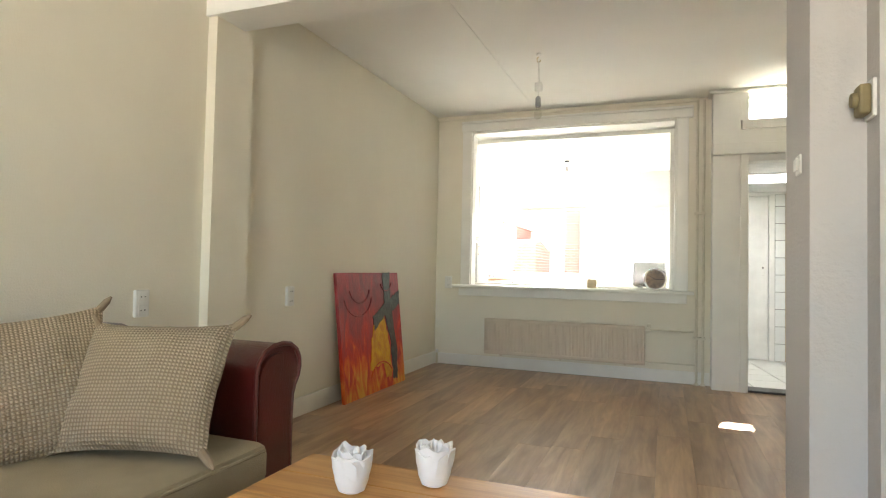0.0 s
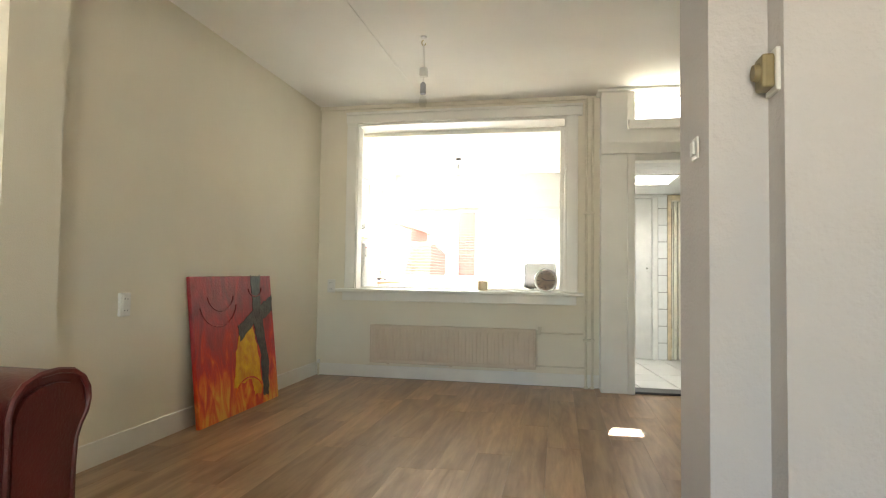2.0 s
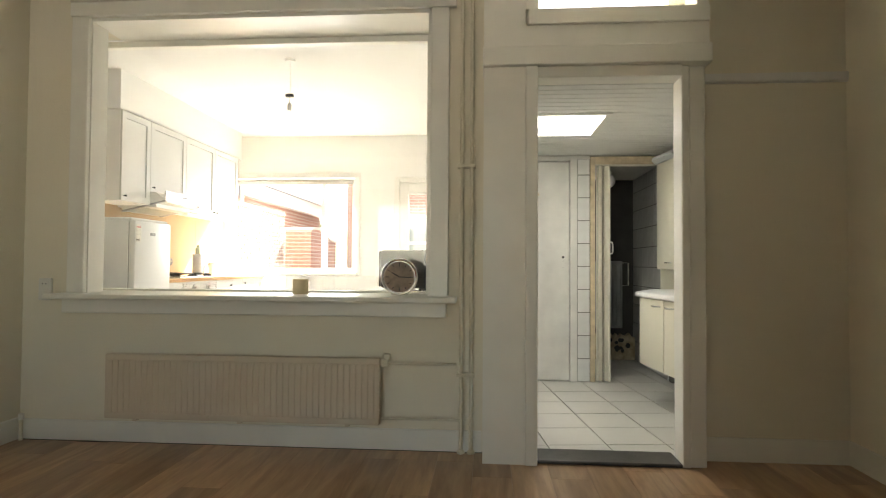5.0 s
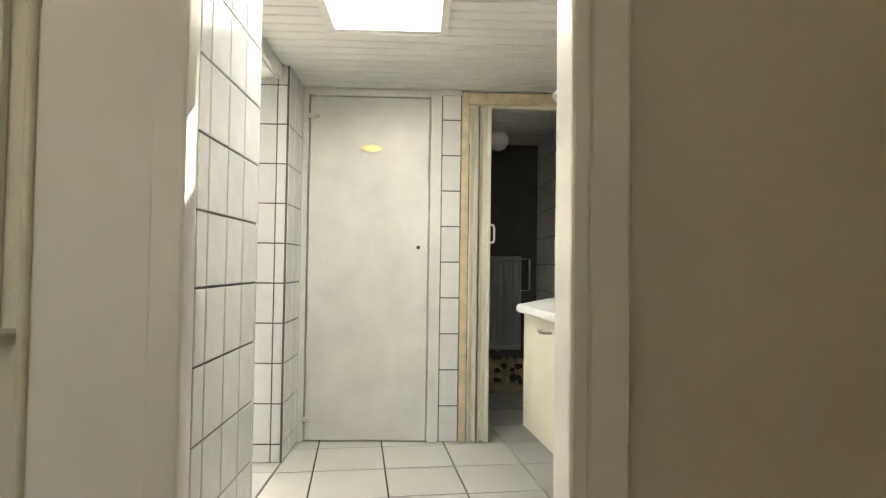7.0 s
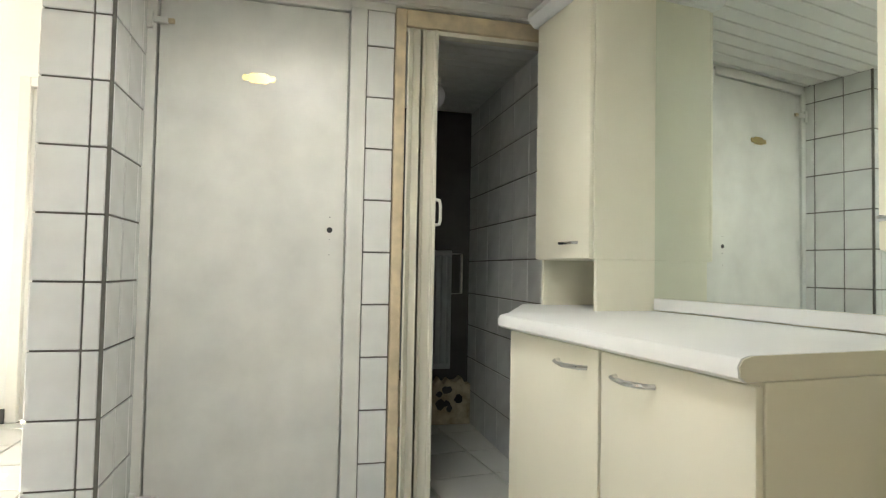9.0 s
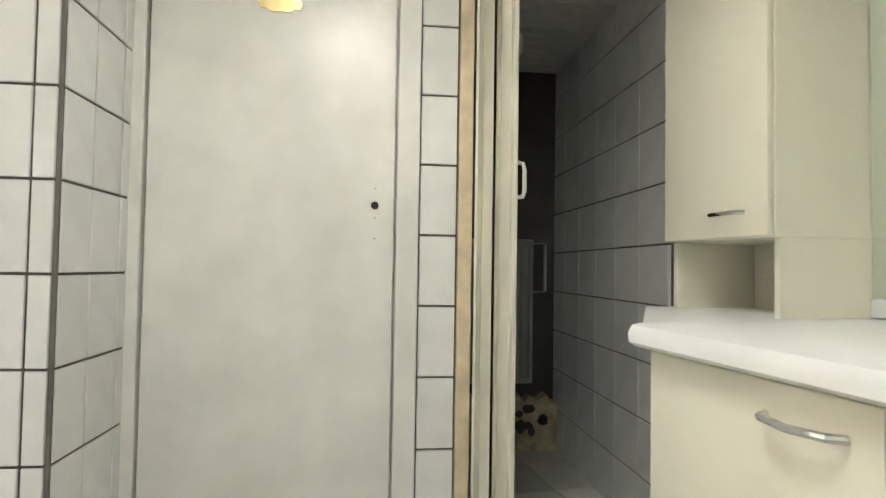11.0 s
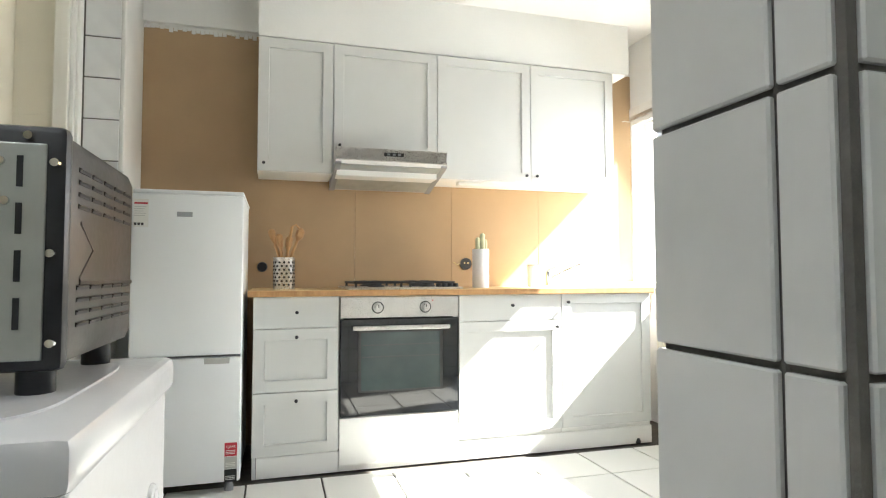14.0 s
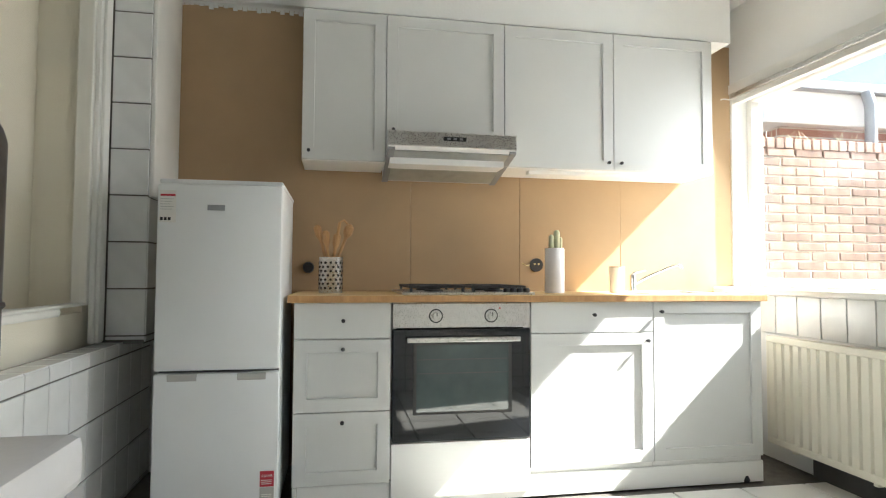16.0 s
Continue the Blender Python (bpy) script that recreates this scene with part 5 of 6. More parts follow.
# gas hob
hb = thing("gas_hob", (-2.18, 7.93, T), "steel four-burner gas hob with black pan supports", "hob")
part("plate", boxes((-2.42, 7.625, T, -1.93, 8.245, T + 0.012), r=0.004), STEEL, hb)
for by in (7.79, 8.08):
    for bx, r in ((-2.29, 0.04), (-2.06, 0.032)):
        br = part("burner", lathe(bmesh.new(), [(r + 0.014, 0), (r + 0.012, 0.008), (r, 0.01), (r, 0.018), (r - 0.008, 0.021)], (bx, by, T + 0.012), 20), IRON, hb)
for by in (7.79, 8.08):
    bm = bmesh.new()
    for dy in (-0.125, 0.125):
        box(bm, -2.39, by + dy - 0.005, T + 0.03, -1.96, by + dy + 0.005, T + 0.042, r=0.002, seg=1)
    for dx in (-2.385, -2.175, -1.965):
        box(bm, dx - 0.005, by - 0.125, T + 0.03, dx + 0.005, by + 0.125, T + 0.042, r=0.002, seg=1)
    for bx in (-2.29, -2.06):
        for k in range(4):
            a = k * math.pi / 2 + math.pi / 4
            tube(bm, [(bx + 0.03 * math.cos(a), by + 0.03 * math.sin(a), T + 0.040), (bx + 0.11 * math.cos(a), by + 0.11 * math.sin(a), T + 0.038)], 0.005, 5)
    for fx in (-2.385, -1.965):
        for fy in (-0.12, 0.12):
            box(bm, fx - 0.006, by + fy - 0.006, T + 0.012, fx + 0.006, by + fy + 0.006, T + 0.032)
    part("pan_support", bm, IRON, hb, "black cast-iron pan support")
for k in range(4):
    part("knob", lathe(bmesh.new(), [(0.016, 0), (0.015, 0.016), (0.011, 0.02)], (-1.955, 8.125 + 0.032 * k - 0.01, T + 0.012), 14), BLACK, hb)

# wall units
for i in range(4):
    a, b = UED[i], UED[i + 1]
    short = i == 1
    z0 = 1.665 if short else 1.545
    u = unit("wall_cabinet", a, b, z0, 2.285, KX0, UX, "light grey wall cabinet over the extractor hood" if short else "light grey shaker wall cabinet with one door", G)
    k = ((a + 0.035), z0 + 0.04) if i in (0, 1, 3) else (b - 0.035, z0 + 0.04)
    shaker(u, UX, a, b, z0, 2.285, rail=0.076, knob=k)
    if i == 2:
        part("light_strip", boxes((-2.30, UED[2] + 0.15, 1.524, -2.25, UED[4] - 0.2, 1.545), r=0.003), CARCASS, u, "thin white strip below the cabinets")
hd = thing("extractor_hood", (-2.2, 7.87, 1.50), "slim steel pull-out extractor hood", "extractor hood")
part("body", boxes((KX0 + 0.003, 7.585, 1.53, -2.14, 8.155, 1.664)), CARCASS, hd)
part("front_strip", boxes((-2.055, 7.565, 1.598, -2.04, 8.195, 1.67), r=0.003), STEEL, hd)
part("canopy", prism(bmesh.new(), [(-2.45, 1.495), (-2.06, 1.585), (-2.045, 1.60), (-2.14, 1.66), (-2.45, 1.66)], "y", 7.57, 8.19), CARCASS, hd)
part("filter", prism(bmesh.new(), [(-2.43, 1.494), (-2.07, 1.577), (-2.07, 1.583), (-2.43, 1.50)], "y", 7.60, 8.16), GALV, hd, "ribbed aluminium grease filter")
for fy0, fy1 in ((7.568, 7.60), (8.16, 8.192)):
    part("filter_frame", prism(bmesh.new(), [(-2.45, 1.488), (-2.05, 1.58), (-2.05, 1.592), (-2.45, 1.50)], "y", fy0, fy1), ZINC, hd)
part("switch_panel", boxes((-2.041, 7.83, 1.628, -2.037, 7.94, 1.648), r=0.001), BLACK, hd)
for ky in (7.855, 7.885, 7.915):
    part("button", boxes((-2.038, ky - 0.008, 1.633, -2.034, ky + 0.008, 1.643)), ZINC, hd)

# small things on the worktop
uh = thing("utensil_holder", (-2.2, 7.31, T), "perforated steel utensil holder with wooden spoons", "utensil holder")
part("can", lathe(bmesh.new(), [(0.055, 0), (0.056, 0.003), (0.056, 0.168), (0.058, 0.172), (0.053, 0.172), (0.052, 0.006)], (-2.2, 7.31, T), 30), STEEL, uh, smooth=True)
bm = bmesh.new()
for r in range(7):
    for k in range(14):
        a = (k + 0.5 * (r % 2)) * math.tau / 14
        p = Vector((-2.2 + 0.0565 * math.cos(a), 7.31 + 0.0565 * math.sin(a), T + 0.025 + r * 0.02))
        tube(bm, [p, p + Vector((math.cos(a), math.sin(a), 0)) * 0.0012], 0.0065, 6)
part("perforation", bm, INK, uh, "dark round holes")
for k, (dx, dy, hh, kind) in enumerate(((-0.02, -0.03, 0.29, 0), (0.0, -0.012, 0.26, 0), (0.01, 0.02, 0.34, 1), (0.02, 0.035, 0.27, 2), (-0.015, 0.012, 0.25, 0))):
    base, tip = Vector((-2.2 - dx, 7.31 - dy * 0.6, T + 0.02)), Vector((-2.2 + dx * 1.5, 7.31 + dy * 2.0, T + hh))
    bm = tube(bmesh.new(), [base, tip], 0.008, 8)
    ax = (tip - base).normalized()
    if kind == 2:
        tube(bm, [tip - ax * 0.01, tip + ax * 0.02, tip + ax * 0.05, tip + ax * 0.065], [0.007, 0.024, 0.022, 0.006], 10)
    elif kind == 1:
        tube(bm, [tip, tip + Vector((0, 0.02, 0.012)), tip + Vector((0, 0.05, -0.02))], 0.005, 6)
    else:
        tube(bm, [tip - ax * 0.04, tip - ax * 0.01, tip + ax * 0.03, tip + ax * 0.04], [0.008, 0.018, 0.02, 0.01], 8)
    part("wooden_spoon", bm, SPOON, uh, "wooden spoon")
hs = thing("towel_loop", (KX0, 7.19, T + 0.12), "small dark oval knob on the board", "knob")
part("knob", tube(bmesh.new(), [(KX0, 7.19, T + 0.125), (KX0 + 0.02, 7.19, T + 0.125)], [0.03, 0.026], 16), BLACK, hs)
ws = thing("wall_socket", (KX0, 8.45, 1.05), "open black wall socket in the board", "socket")
part("box", tube(bmesh.new(), [(KX0, 8.45, 1.05), (KX0 + 0.012, 8.45, 1.05)], 0.038, 20), BLACK, ws)
for dy in (-0.012, 0.012):
    part("contact", tube(bmesh.new(), [(KX0 + 0.012, 8.45 + dy, 1.055), (KX0 + 0.014, 8.45 + dy, 1.055)], 0.006, 8), BRASS, ws)
part("wire", tube(bmesh.new(), [(KX0 + 0.008, 8.41, 1.05), (KX0 + 0.02, 8.385, 1.045), (KX0 + 0.01, 8.365, 1.06)], 0.003, 6), BRASS, ws)
vs_ = thing("white_vase", (-2.2, 8.445, T), "tall white ceramic pot with a pale cactus", "pot plant")
part("pot", lathe(bmesh.new(), [(0.048, 0), (0.05, 0.005), (0.05, 0.225), (0.047, 0.23), (0.044, 0.225), (0.044, 0.2)], (-2.2, 8.445, T), 28), CANDLE, vs_, smooth=True)
for dy, hh, r in ((-0.018, 0.30, 0.014), (0.012, 0.325, 0.016), (0.03, 0.29, 0.012)):
    part("stem", lathe(bmesh.new(), [(r * 0.8, 0.195), (r, 0.24), (r, hh - 0.01), (r * 0.5, hh)], (-2.2, 8.445 + dy, T), 12), CACTUS, vs_, smooth=True)
cp = thing("soap_cup", (-2.22, 8.80, T), "white ceramic cup with a dark rim", "cup")
part("cup", lathe(bmesh.new(), [(0.036, 0), (0.038, 0.004), (0.036, 0.06), (0.04, 0.135), (0.036, 0.135), (0.033, 0.06)], (-2.22, 8.80, T), 24), CANDLE, cp, smooth=True)
part("rim", tube(bmesh.new(), [(-2.22 + 0.038 * math.cos(i * math.tau / 24), 8.80 + 0.038 * math.sin(i * math.tau / 24), T + 0.136) for i in range(25)], 0.003, 6), ZINC, cp)

# fridge
FX, FY0, FY1, FZ = -1.74, 6.655, 7.122, 1.365
fr = thing("fridge_freezer", (-2.05, 6.89, 0), "white fridge-freezer with two doors", "fridge")
part("body", boxes((-2.34, FY0 + 0.004, 0.045, FX - 0.055, FY1 - 0.004, FZ - 0.012), r=0.006), FRIDGE, fr)
part("top", boxes((-2.345, FY0, FZ - 0.02, FX - 0.03, FY1, FZ), r=0.006), FRIDGE, fr)
d1 = part("door", boxes((FX - 0.05, FY0, 0.618, FX, FY1, FZ - 0.022), r=0.012), FRIDGE, fr, smooth=True)
d2 = part("door", boxes((FX - 0.05, FY0, 0.05, FX, FY1, 0.608), r=0.012), FRIDGE, fr, smooth=True)
part("seal", boxes((FX - 0.058, FY0 + 0.008, 0.055, FX - 0.05, FY1 - 0.008, FZ - 0.03)), ZINC, fr)
for gy0 in (FY0 + 0.05, FY1 - 0.16):
    part("grip", boxes((FX - 0.02, gy0, 0.578, FX + 0.001, gy0 + 0.11, 0.606), r=0.004), GREYLBL, d2, "grey recessed door grip")
part("badge", boxes((FX, 6.84, 1.24, FX + 0.002, 6.905, 1.262), r=0.0008), ZINC, d1, "small grey badge")
part("foot", lathe(lathe(bmesh.new(), [(0.02, 0), (0.02, 0.02), (0.01, 0.05)], (FX - 0.05, FY0 + 0.05, 0), 12), [(0.02, 0), (0.02, 0.02), (0.01, 0.05)], (FX - 0.05, FY1 - 0.05, 0), 12), ZINC, fr)
part("foot", lathe(lathe(bmesh.new(), [(0.02, 0), (0.02, 0.02), (0.01, 0.05)], (-2.3, FY0 + 0.05, 0), 12), [(0.02, 0), (0.02, 0.02), (0.01, 0.05)], (-2.3, FY1 - 0.05, 0), 12), ZINC, fr)
lb = part("label", boxes((FX, 6.665, 1.19, FX + 0.001, 6.725, 1.315)), PAPER, d1, "printed paper energy label")
part("print", boxes((FX + 0.001, 6.668, 1.292, FX + 0.0016, 6.722, 1.30)), RED, lb)
part("print", boxes(*[(FX + 0.001, 6.668, 1.28 - 0.010 * i, FX + 0.0016, 6.716 - 0.006 * (i % 3), 1.282 - 0.010 * i) for i in range(5)]), GREYLBL, lb)
part("print", boxes(*[(FX + 0.001, 6.668 + 0.014 * i, 1.198, FX + 0.0016, 6.678 + 0.014 * i, 1.21) for i in range(3)]), INK, lb)
for z0, z1, mm in ((0.165, 0.225, RED), (0.11, 0.163, GREYLBL), (0.052, 0.108, INK)):
    s_ = part("sticker", boxes((FX, 7.055, z0, FX + 0.001, 7.108, z1)), mm, d2, "small square sticker")
    part("print", boxes(*[(FX + 0.001, 7.060, z0 + 0.010 + 0.007 * i, FX + 0.0015, 7.10, z0 + 0.0125 + 0.007 * i) for i in range(3)]), PAPER, s_)


def lettering(txt, size, m, material, parent, name="lettering"):
    cu = bpy.data.curves.new(name, "FONT")
    cu.body, cu.size, cu.extrude, cu.align_x = txt, size, 0.0004, "CENTER"
    tmp = new("tmp_text", cu)
    me = bpy.data.meshes.new_from_object(tmp)
    bpy.data.objects.remove(tmp)
    me.transform(m)
    me.transform(Matrix.Translation(-root_of(parent).location))
    me.materials.append(material)
    ob = new(name, me)
    ob.parent = parent
    return ob


lettering("5 JAAR", 0.014, Matrix.Translation((FX + 0.0016, 7.0815, 0.203)) @ Euler((radians(90), 0, radians(90))).to_matrix().to_4x4(), PAPER, d2)

# washing machine, its back to the passage, and the small oven on it
WXA, WXB, WYA, WYB, WT = 0.02, 0.515, 6.52, 7.11, 0.845
wm = thing("washing_machine", (0.04, 6.75, 0), "white washing machine with an embossed side panel", "washing machine")
part("body", boxes((WXA + 0.012, WYA + 0.01, 0.02, WXB - 0.03, WYB - 0.012, WT - 0.05), r=0.006), ENAMEL, wm)
part("lid", boxes((WXA, WYA, WT - 0.052, WXB, WYB, WT), r=0.012), ENAMEL, wm, smooth=True)
part("lid_inset", prism(bmesh.new(), [(WXA + 0.05 + (WXB - WXA - 0.1) * (0.5 + 0.5 * math.copysign(abs(math.cos(a)) ** 0.35, math.cos(a))), WYA + 0.05 + (WYB - WYA - 0.1) * (0.5 + 0.5 * math.copysign(abs(math.sin(a)) ** 0.35, math.sin(a)))) for a in [i * math.tau / 48 for i in range(48)]],
                        "z", WT - 0.001, WT + 0.003), ENAMEL, wm)
for cx_ in (0.39, 0.26, 0.13):
    o = []
    for i in range(36):
        a = i * math.tau / 36
        o.append((cx_ + 0.036 * math.copysign(abs(math.cos(a)) ** 0.7, math.cos(a)), 0.41 + 0.26 * math.copysign(abs(math.sin(a)) ** 0.5, math.sin(a))))
    part("embossing", tube(bmesh.new(), [(p[0], WYB - 0.012, p[1]) for p in o + o[:1]], 0.007, 8), ENAMEL, wm, smooth=True)
part("back_panel", boxes((WXB - 0.03, WYA + 0.03, 0.05, WXB - 0.024, WYB - 0.03, WT - 0.09), r=0.002), GALV, wm)
part("lid_bracket", boxes((WXB - 0.028, WYB - 0.09, WT - 0.085, WXB - 0.01, WYB - 0.03, WT - 0.05), r=0.003), PLASTIC_W, wm)
for sy in (6.62, 6.86, 7.04):
    part("screw", tube(bmesh.new(), [(WXB - 0.024, sy, WT - 0.11), (WXB - 0.018, sy, WT - 0.11)], [0.009, 0.006], 10), CHROME, wm)
part("front", boxes((WXA + 0.004, WYA + 0.01, 0.05, WXA + 0.0125, WYB - 0.012, WT - 0.06), r=0.003), ENAMEL, wm)
for fx in (WXA + 0.06, WXB - 0.08):
    for fy in (WYA + 0.06, WYB - 0.06):
        part("foot", lathe(bmesh.new(), [(0.02, 0), (0.02, 0.012), (0.012, 0.03)], (fx, fy, 0), 10), BLACK, wm)

MXA, MXB, MYA, MYB, MZ0, MZ1 = 0.036, 0.352, 6.62, 7.05, WT + 0.03, WT + 0.292
mo = thing("mini_oven", (-0.07, 6.72, WT), "dark bronze table-top oven standing on the washing machine", "mini oven")
part("casing", boxes((MXA, MYA, MZ0, MXB, MYB, MZ1), r=0.022), BROWNMETAL, mo, smooth=True)
part("rim", boxes((MXB - 0.022, MYA - 0.001, MZ0 - 0.001, MXB, MYB + 0.001, MZ1 + 0.001), r=0.009), BLACK, mo, "black back rim", smooth=True)
bk = part("back_panel", boxes((MXB, MYA + 0.03, MZ0 + 0.012, MXB + 0.004, MYB - 0.018, MZ1 - 0.02), r=0.0015), GALV, mo, "grey galvanised back panel")
o = [(6.67 + 0.115 * math.copysign(abs(math.cos(a)) ** 0.4, math.cos(a)), MZ0 + 0.13 + 0.085 * math.copysign(abs(math.sin(a)) ** 0.4, math.sin(a))) for a in [i * math.tau / 40 for i in range(40)]]
part("pressing", tube(bmesh.new(), [(MXB + 0.004, p[0] + 0.12, p[1]) for p in o + o[:1]], 0.009, 8), GALV, bk, smooth=True)
part("slot", boxes(*[(MXB + 0.0035, MYB - 0.045, MZ0 + 0.045 + 0.05 * k, MXB + 0.0048, MYB - 0.039, MZ0 + 0.078 + 0.05 * k) for k in range(4)], (MXB + 0.0035, MYB - 0.16, MZ1 - 0.045, MXB + 0.0048, MYB - 0.10, MZ1 - 0.04)), INK, bk)
for sy, sz in ((MYB - 0.06, MZ1 - 0.04), (MYB - 0.065, MZ0 + 0.03), (MYB - 0.055, MZ0 + 0.18), (MYB - 0.07, MZ0 + 0.055), (MYB - 0.035, MZ1 - 0.012), (MYB - 0.010, MZ0 + 0.03), (MYB - 0.010, MZ1 - 0.04), (MYB - 0.012, MZ0 + 0.125)):
    part("screw", tube(bmesh.new(), [(MXB - 0.006, sy, sz), (MXB + 0.007, sy, sz)], [0.0065, 0.0045], 10), CHROME, bk)
bm = bmesh.new()
for zc, rows in ((MZ1 - 0.042, 4), (MZ0 + 0.085, 4)):
    for r in range(rows):
        for k in range(5):
            x0 = MXB - 0.04 - k * 0.05
            box(bm, x0 - 0.04, MYB - 0.0005, zc - r * 0.014, x0, MYB + 0.0012, zc - r * 0.014 + 0.004)
part("vent_slots", bm, INK, mo, "rows of dark ventilation slots")
bm = bmesh.new()
for zc, rows in ((MZ1 - 0.042, 4), (MZ0 + 0.085, 4)):
    for r in range(rows):
        for k in range(5):
            x0 = MXB - 0.04 - k * 0.05
            prism(bm, [(MYB - 0.001, zc - r * 0.014 + 0.006), (MYB + 0.003, zc - r * 0.014 + 0.004), (MYB + 0.003, zc - r * 0.014 + 0.003), (MYB - 0.001, zc - r * 0.014 + 0.004)], "x", x0 - 0.04, x0)
part("louvres", bm, BROWNMETAL, mo)
part("side_pressing", tube(bmesh.new(), [(MXB - 0.05, MYB - 0.002, MZ1 - 0.10), (MXB - 0.10, MYB - 0.002, MZ1 - 0.13), (MXB - 0.05, MYB - 0.002, MZ1 - 0.165), (MXB - 0.05, MYB - 0.002, MZ1 - 0.17), (MXB - 0.30, MYB - 0.002, MZ1 - 0.17)], 0.0035, 6), BROWNMETAL, mo, smooth=True)
part("door", boxes((MXA - 0.012, MYA + 0.02, MZ0 + 0.01, MXA, MYB - 0.02, MZ1 - 0.01), r=0.005), BLACK, mo)
part("cord", tube(bmesh.new(), [(MXB + 0.005, MYB - 0.18, MZ1 - 0.02), (MXB + 0.02, MYB - 0.17, MZ1 + 0.0), (MXB + 0.01, MYB - 0.14, MZ1 + 0.006), (MXB - 0.03, MYB - 0.12, MZ1 + 0.006)], 0.005, 6), BLACK, mo)
for fx in (MXA + 0.06, MXB - 0.035):
    for fy in (MYA + 0.05, MYB - 0.035):
        part("foot", lathe(bmesh.new(), [(0.017, 0), (0.019, 0.003), (0.019, 0.031)], (fx, fy, WT), 16), BLACK, mo, smooth=True)

# kitchen radiator and ceiling bulb
kr = panel_radiator("radiator", -2.10, -0.85, 0.12, 0.68, KY1 - 0.012, -1, RADIATOR_W, "ivory steel panel radiator under the garden window", 0.055, 0.012)
setting("baseboard_kitchen", boxes((KX0 + 0.6, KY1 - 0.022, 0, BDX0, KY1 - 0.0, 0.085)), THRESH, "dark tiled skirting under the window", "skirting")
LX, LY = -0.76, 7.04
kl = thing("ceiling_bulb", (LX, LY, KZ), "bare bulb hanging on a white cord in the kitchen", "lamp")
part("rose", lathe(bmesh.new(), [(0.035, -0.02), (0.04, -0.012), (0.04, 0.0)], (LX, LY, KZ), 18), PLASTIC_W, kl)
part("cord", tube(bmesh.new(), [(LX, LY, KZ - 0.02), (LX + 0.004, LY, KZ - 0.2), (LX, LY, KZ - 0.35)], 0.003, 6), PLASTIC_W, kl)
part("connector", boxes((LX - 0.03, LY - 0.015, 2.325, LX + 0.03, LY + 0.015, 2.35), r=0.004), BLACK, kl, "dark cord connector")
part("lamp_holder", lathe(bmesh.new(), [(0.016, -0.40), (0.018, -0.35), (0.008, -0.34)], (LX, LY, KZ), 14), STEEL, kl)
part("bulb", lathe(bmesh.new(), [(0.004, -0.48), (0.024, -0.47), (0.028, -0.44), (0.015, -0.40)], (LX, LY, KZ), 16), BULBGLASS, kl, smooth=True)


# ---- things: scullery ----
DY = SY1
wc = thing("door_3", (1.16, DY, 0), "closed white painted flush door with bolts", "door", kind="structure")
part("door_frame", boxes((0.775, DY - 0.012, 0, 0.812, DY + 0.07, 2.0), (1.512, DY - 0.012, 0, 1.577, DY + 0.07, 2.0), (0.812, DY - 0.012, 1.982, 1.512, DY + 0.07, 2.02), r=0.004), DOORPAINT, wc)
part("rebate", boxes((0.812, DY + 0.03, 0, 1.512, DY + 0.06, 1.99)), DOORPAINT, wc)
lf = part("leaf", boxes((0.819, DY - 0.003, 0.008, 1.506, DY + 0.028, 1.976), r=0.004), DOORPAINT, wc)
part("key_hole", tube(bmesh.new(), [(1.45, DY - 0.004, 1.112), (1.45, DY - 0.0055, 1.112)], 0.011, 14), INK, lf)
part("screw_hole", boxes(*[(1.449, DY - 0.0052, z, 1.452, DY - 0.0038, z + 0.003) for z in (1.16, 1.075, 1.015)]), INK, lf)
bm = prism(bmesh.new(), [(1.172 + u * 0.001, 1.679 + v * 0.001) for u, v in ((-62, 0), (-55, 13), (-40, 10), (-28, 20), (28, 20), (40, 10), (55, 13), (62, 0), (55, -13), (40, -10), (28, -20), (-28, -20), (-40, -10), (-55, -13))], "y", DY - 0.008, DY - 0.004)
part("name_plate", bm, BRASS, lf, "small brass door plate")
for z, col in ((1.86, OCHRE), (0.13, DOORPAINT)):
    h_ = part("bolt", boxes((0.775, DY - 0.024, z - 0.035, 0.80, DY - 0.012, z + 0.03), (0.80, DY - 0.022, z - 0.012, 0.85, DY - 0.006, z + 0.012), r=0.003), DOORPAINT, wc, "painted surface bolt")
    part("bolt_end", boxes((0.85, DY - 0.020, z - 0.009, 0.872, DY - 0.006, z + 0.009), r=0.003), col, h_)
part("brace", boxes((0.83, DY - 0.007, 0.112, 1.02, DY - 0.004, 0.116)), DOORPAINT, lf)

fd = thing("door_4", (1.8, DY, 0), "half-open ivory plastic folding door", "folding door", kind="structure")
part("door_frame", boxes((1.692, DY - 0.006, 0, 1.735, DY + 0.1, 2.02), (1.735, DY - 0.006, 1.95, 2.40, DY + 0.1, 2.02), r=0.004), OCHRE, fd, "worn ochre painted frame")
part("track", boxes((1.735, DY + 0.01, 1.932, 2.40, DY + 0.05, 1.95)), FOLD, fd)
for i in range(4):
    a, b = 1.737 + i * 0.026, 1.737 + (i + 1) * 0.026
    y0, y1 = (DY - 0.03, DY + 0.02) if i % 2 == 0 else (DY + 0.02, DY - 0.03)
    bm = prism(bmesh.new(), [(a, y0), (a + 0.008, y0), (b + 0.008, y1), (b, y1)], "z", 0.012, 1.932)
    part("panel", bm, FOLD, fd)
part("edge_post", boxes((1.846, DY - 0.04, 0.012, 1.862, DY + 0.03, 1.932), r=0.004), FOLD, fd)
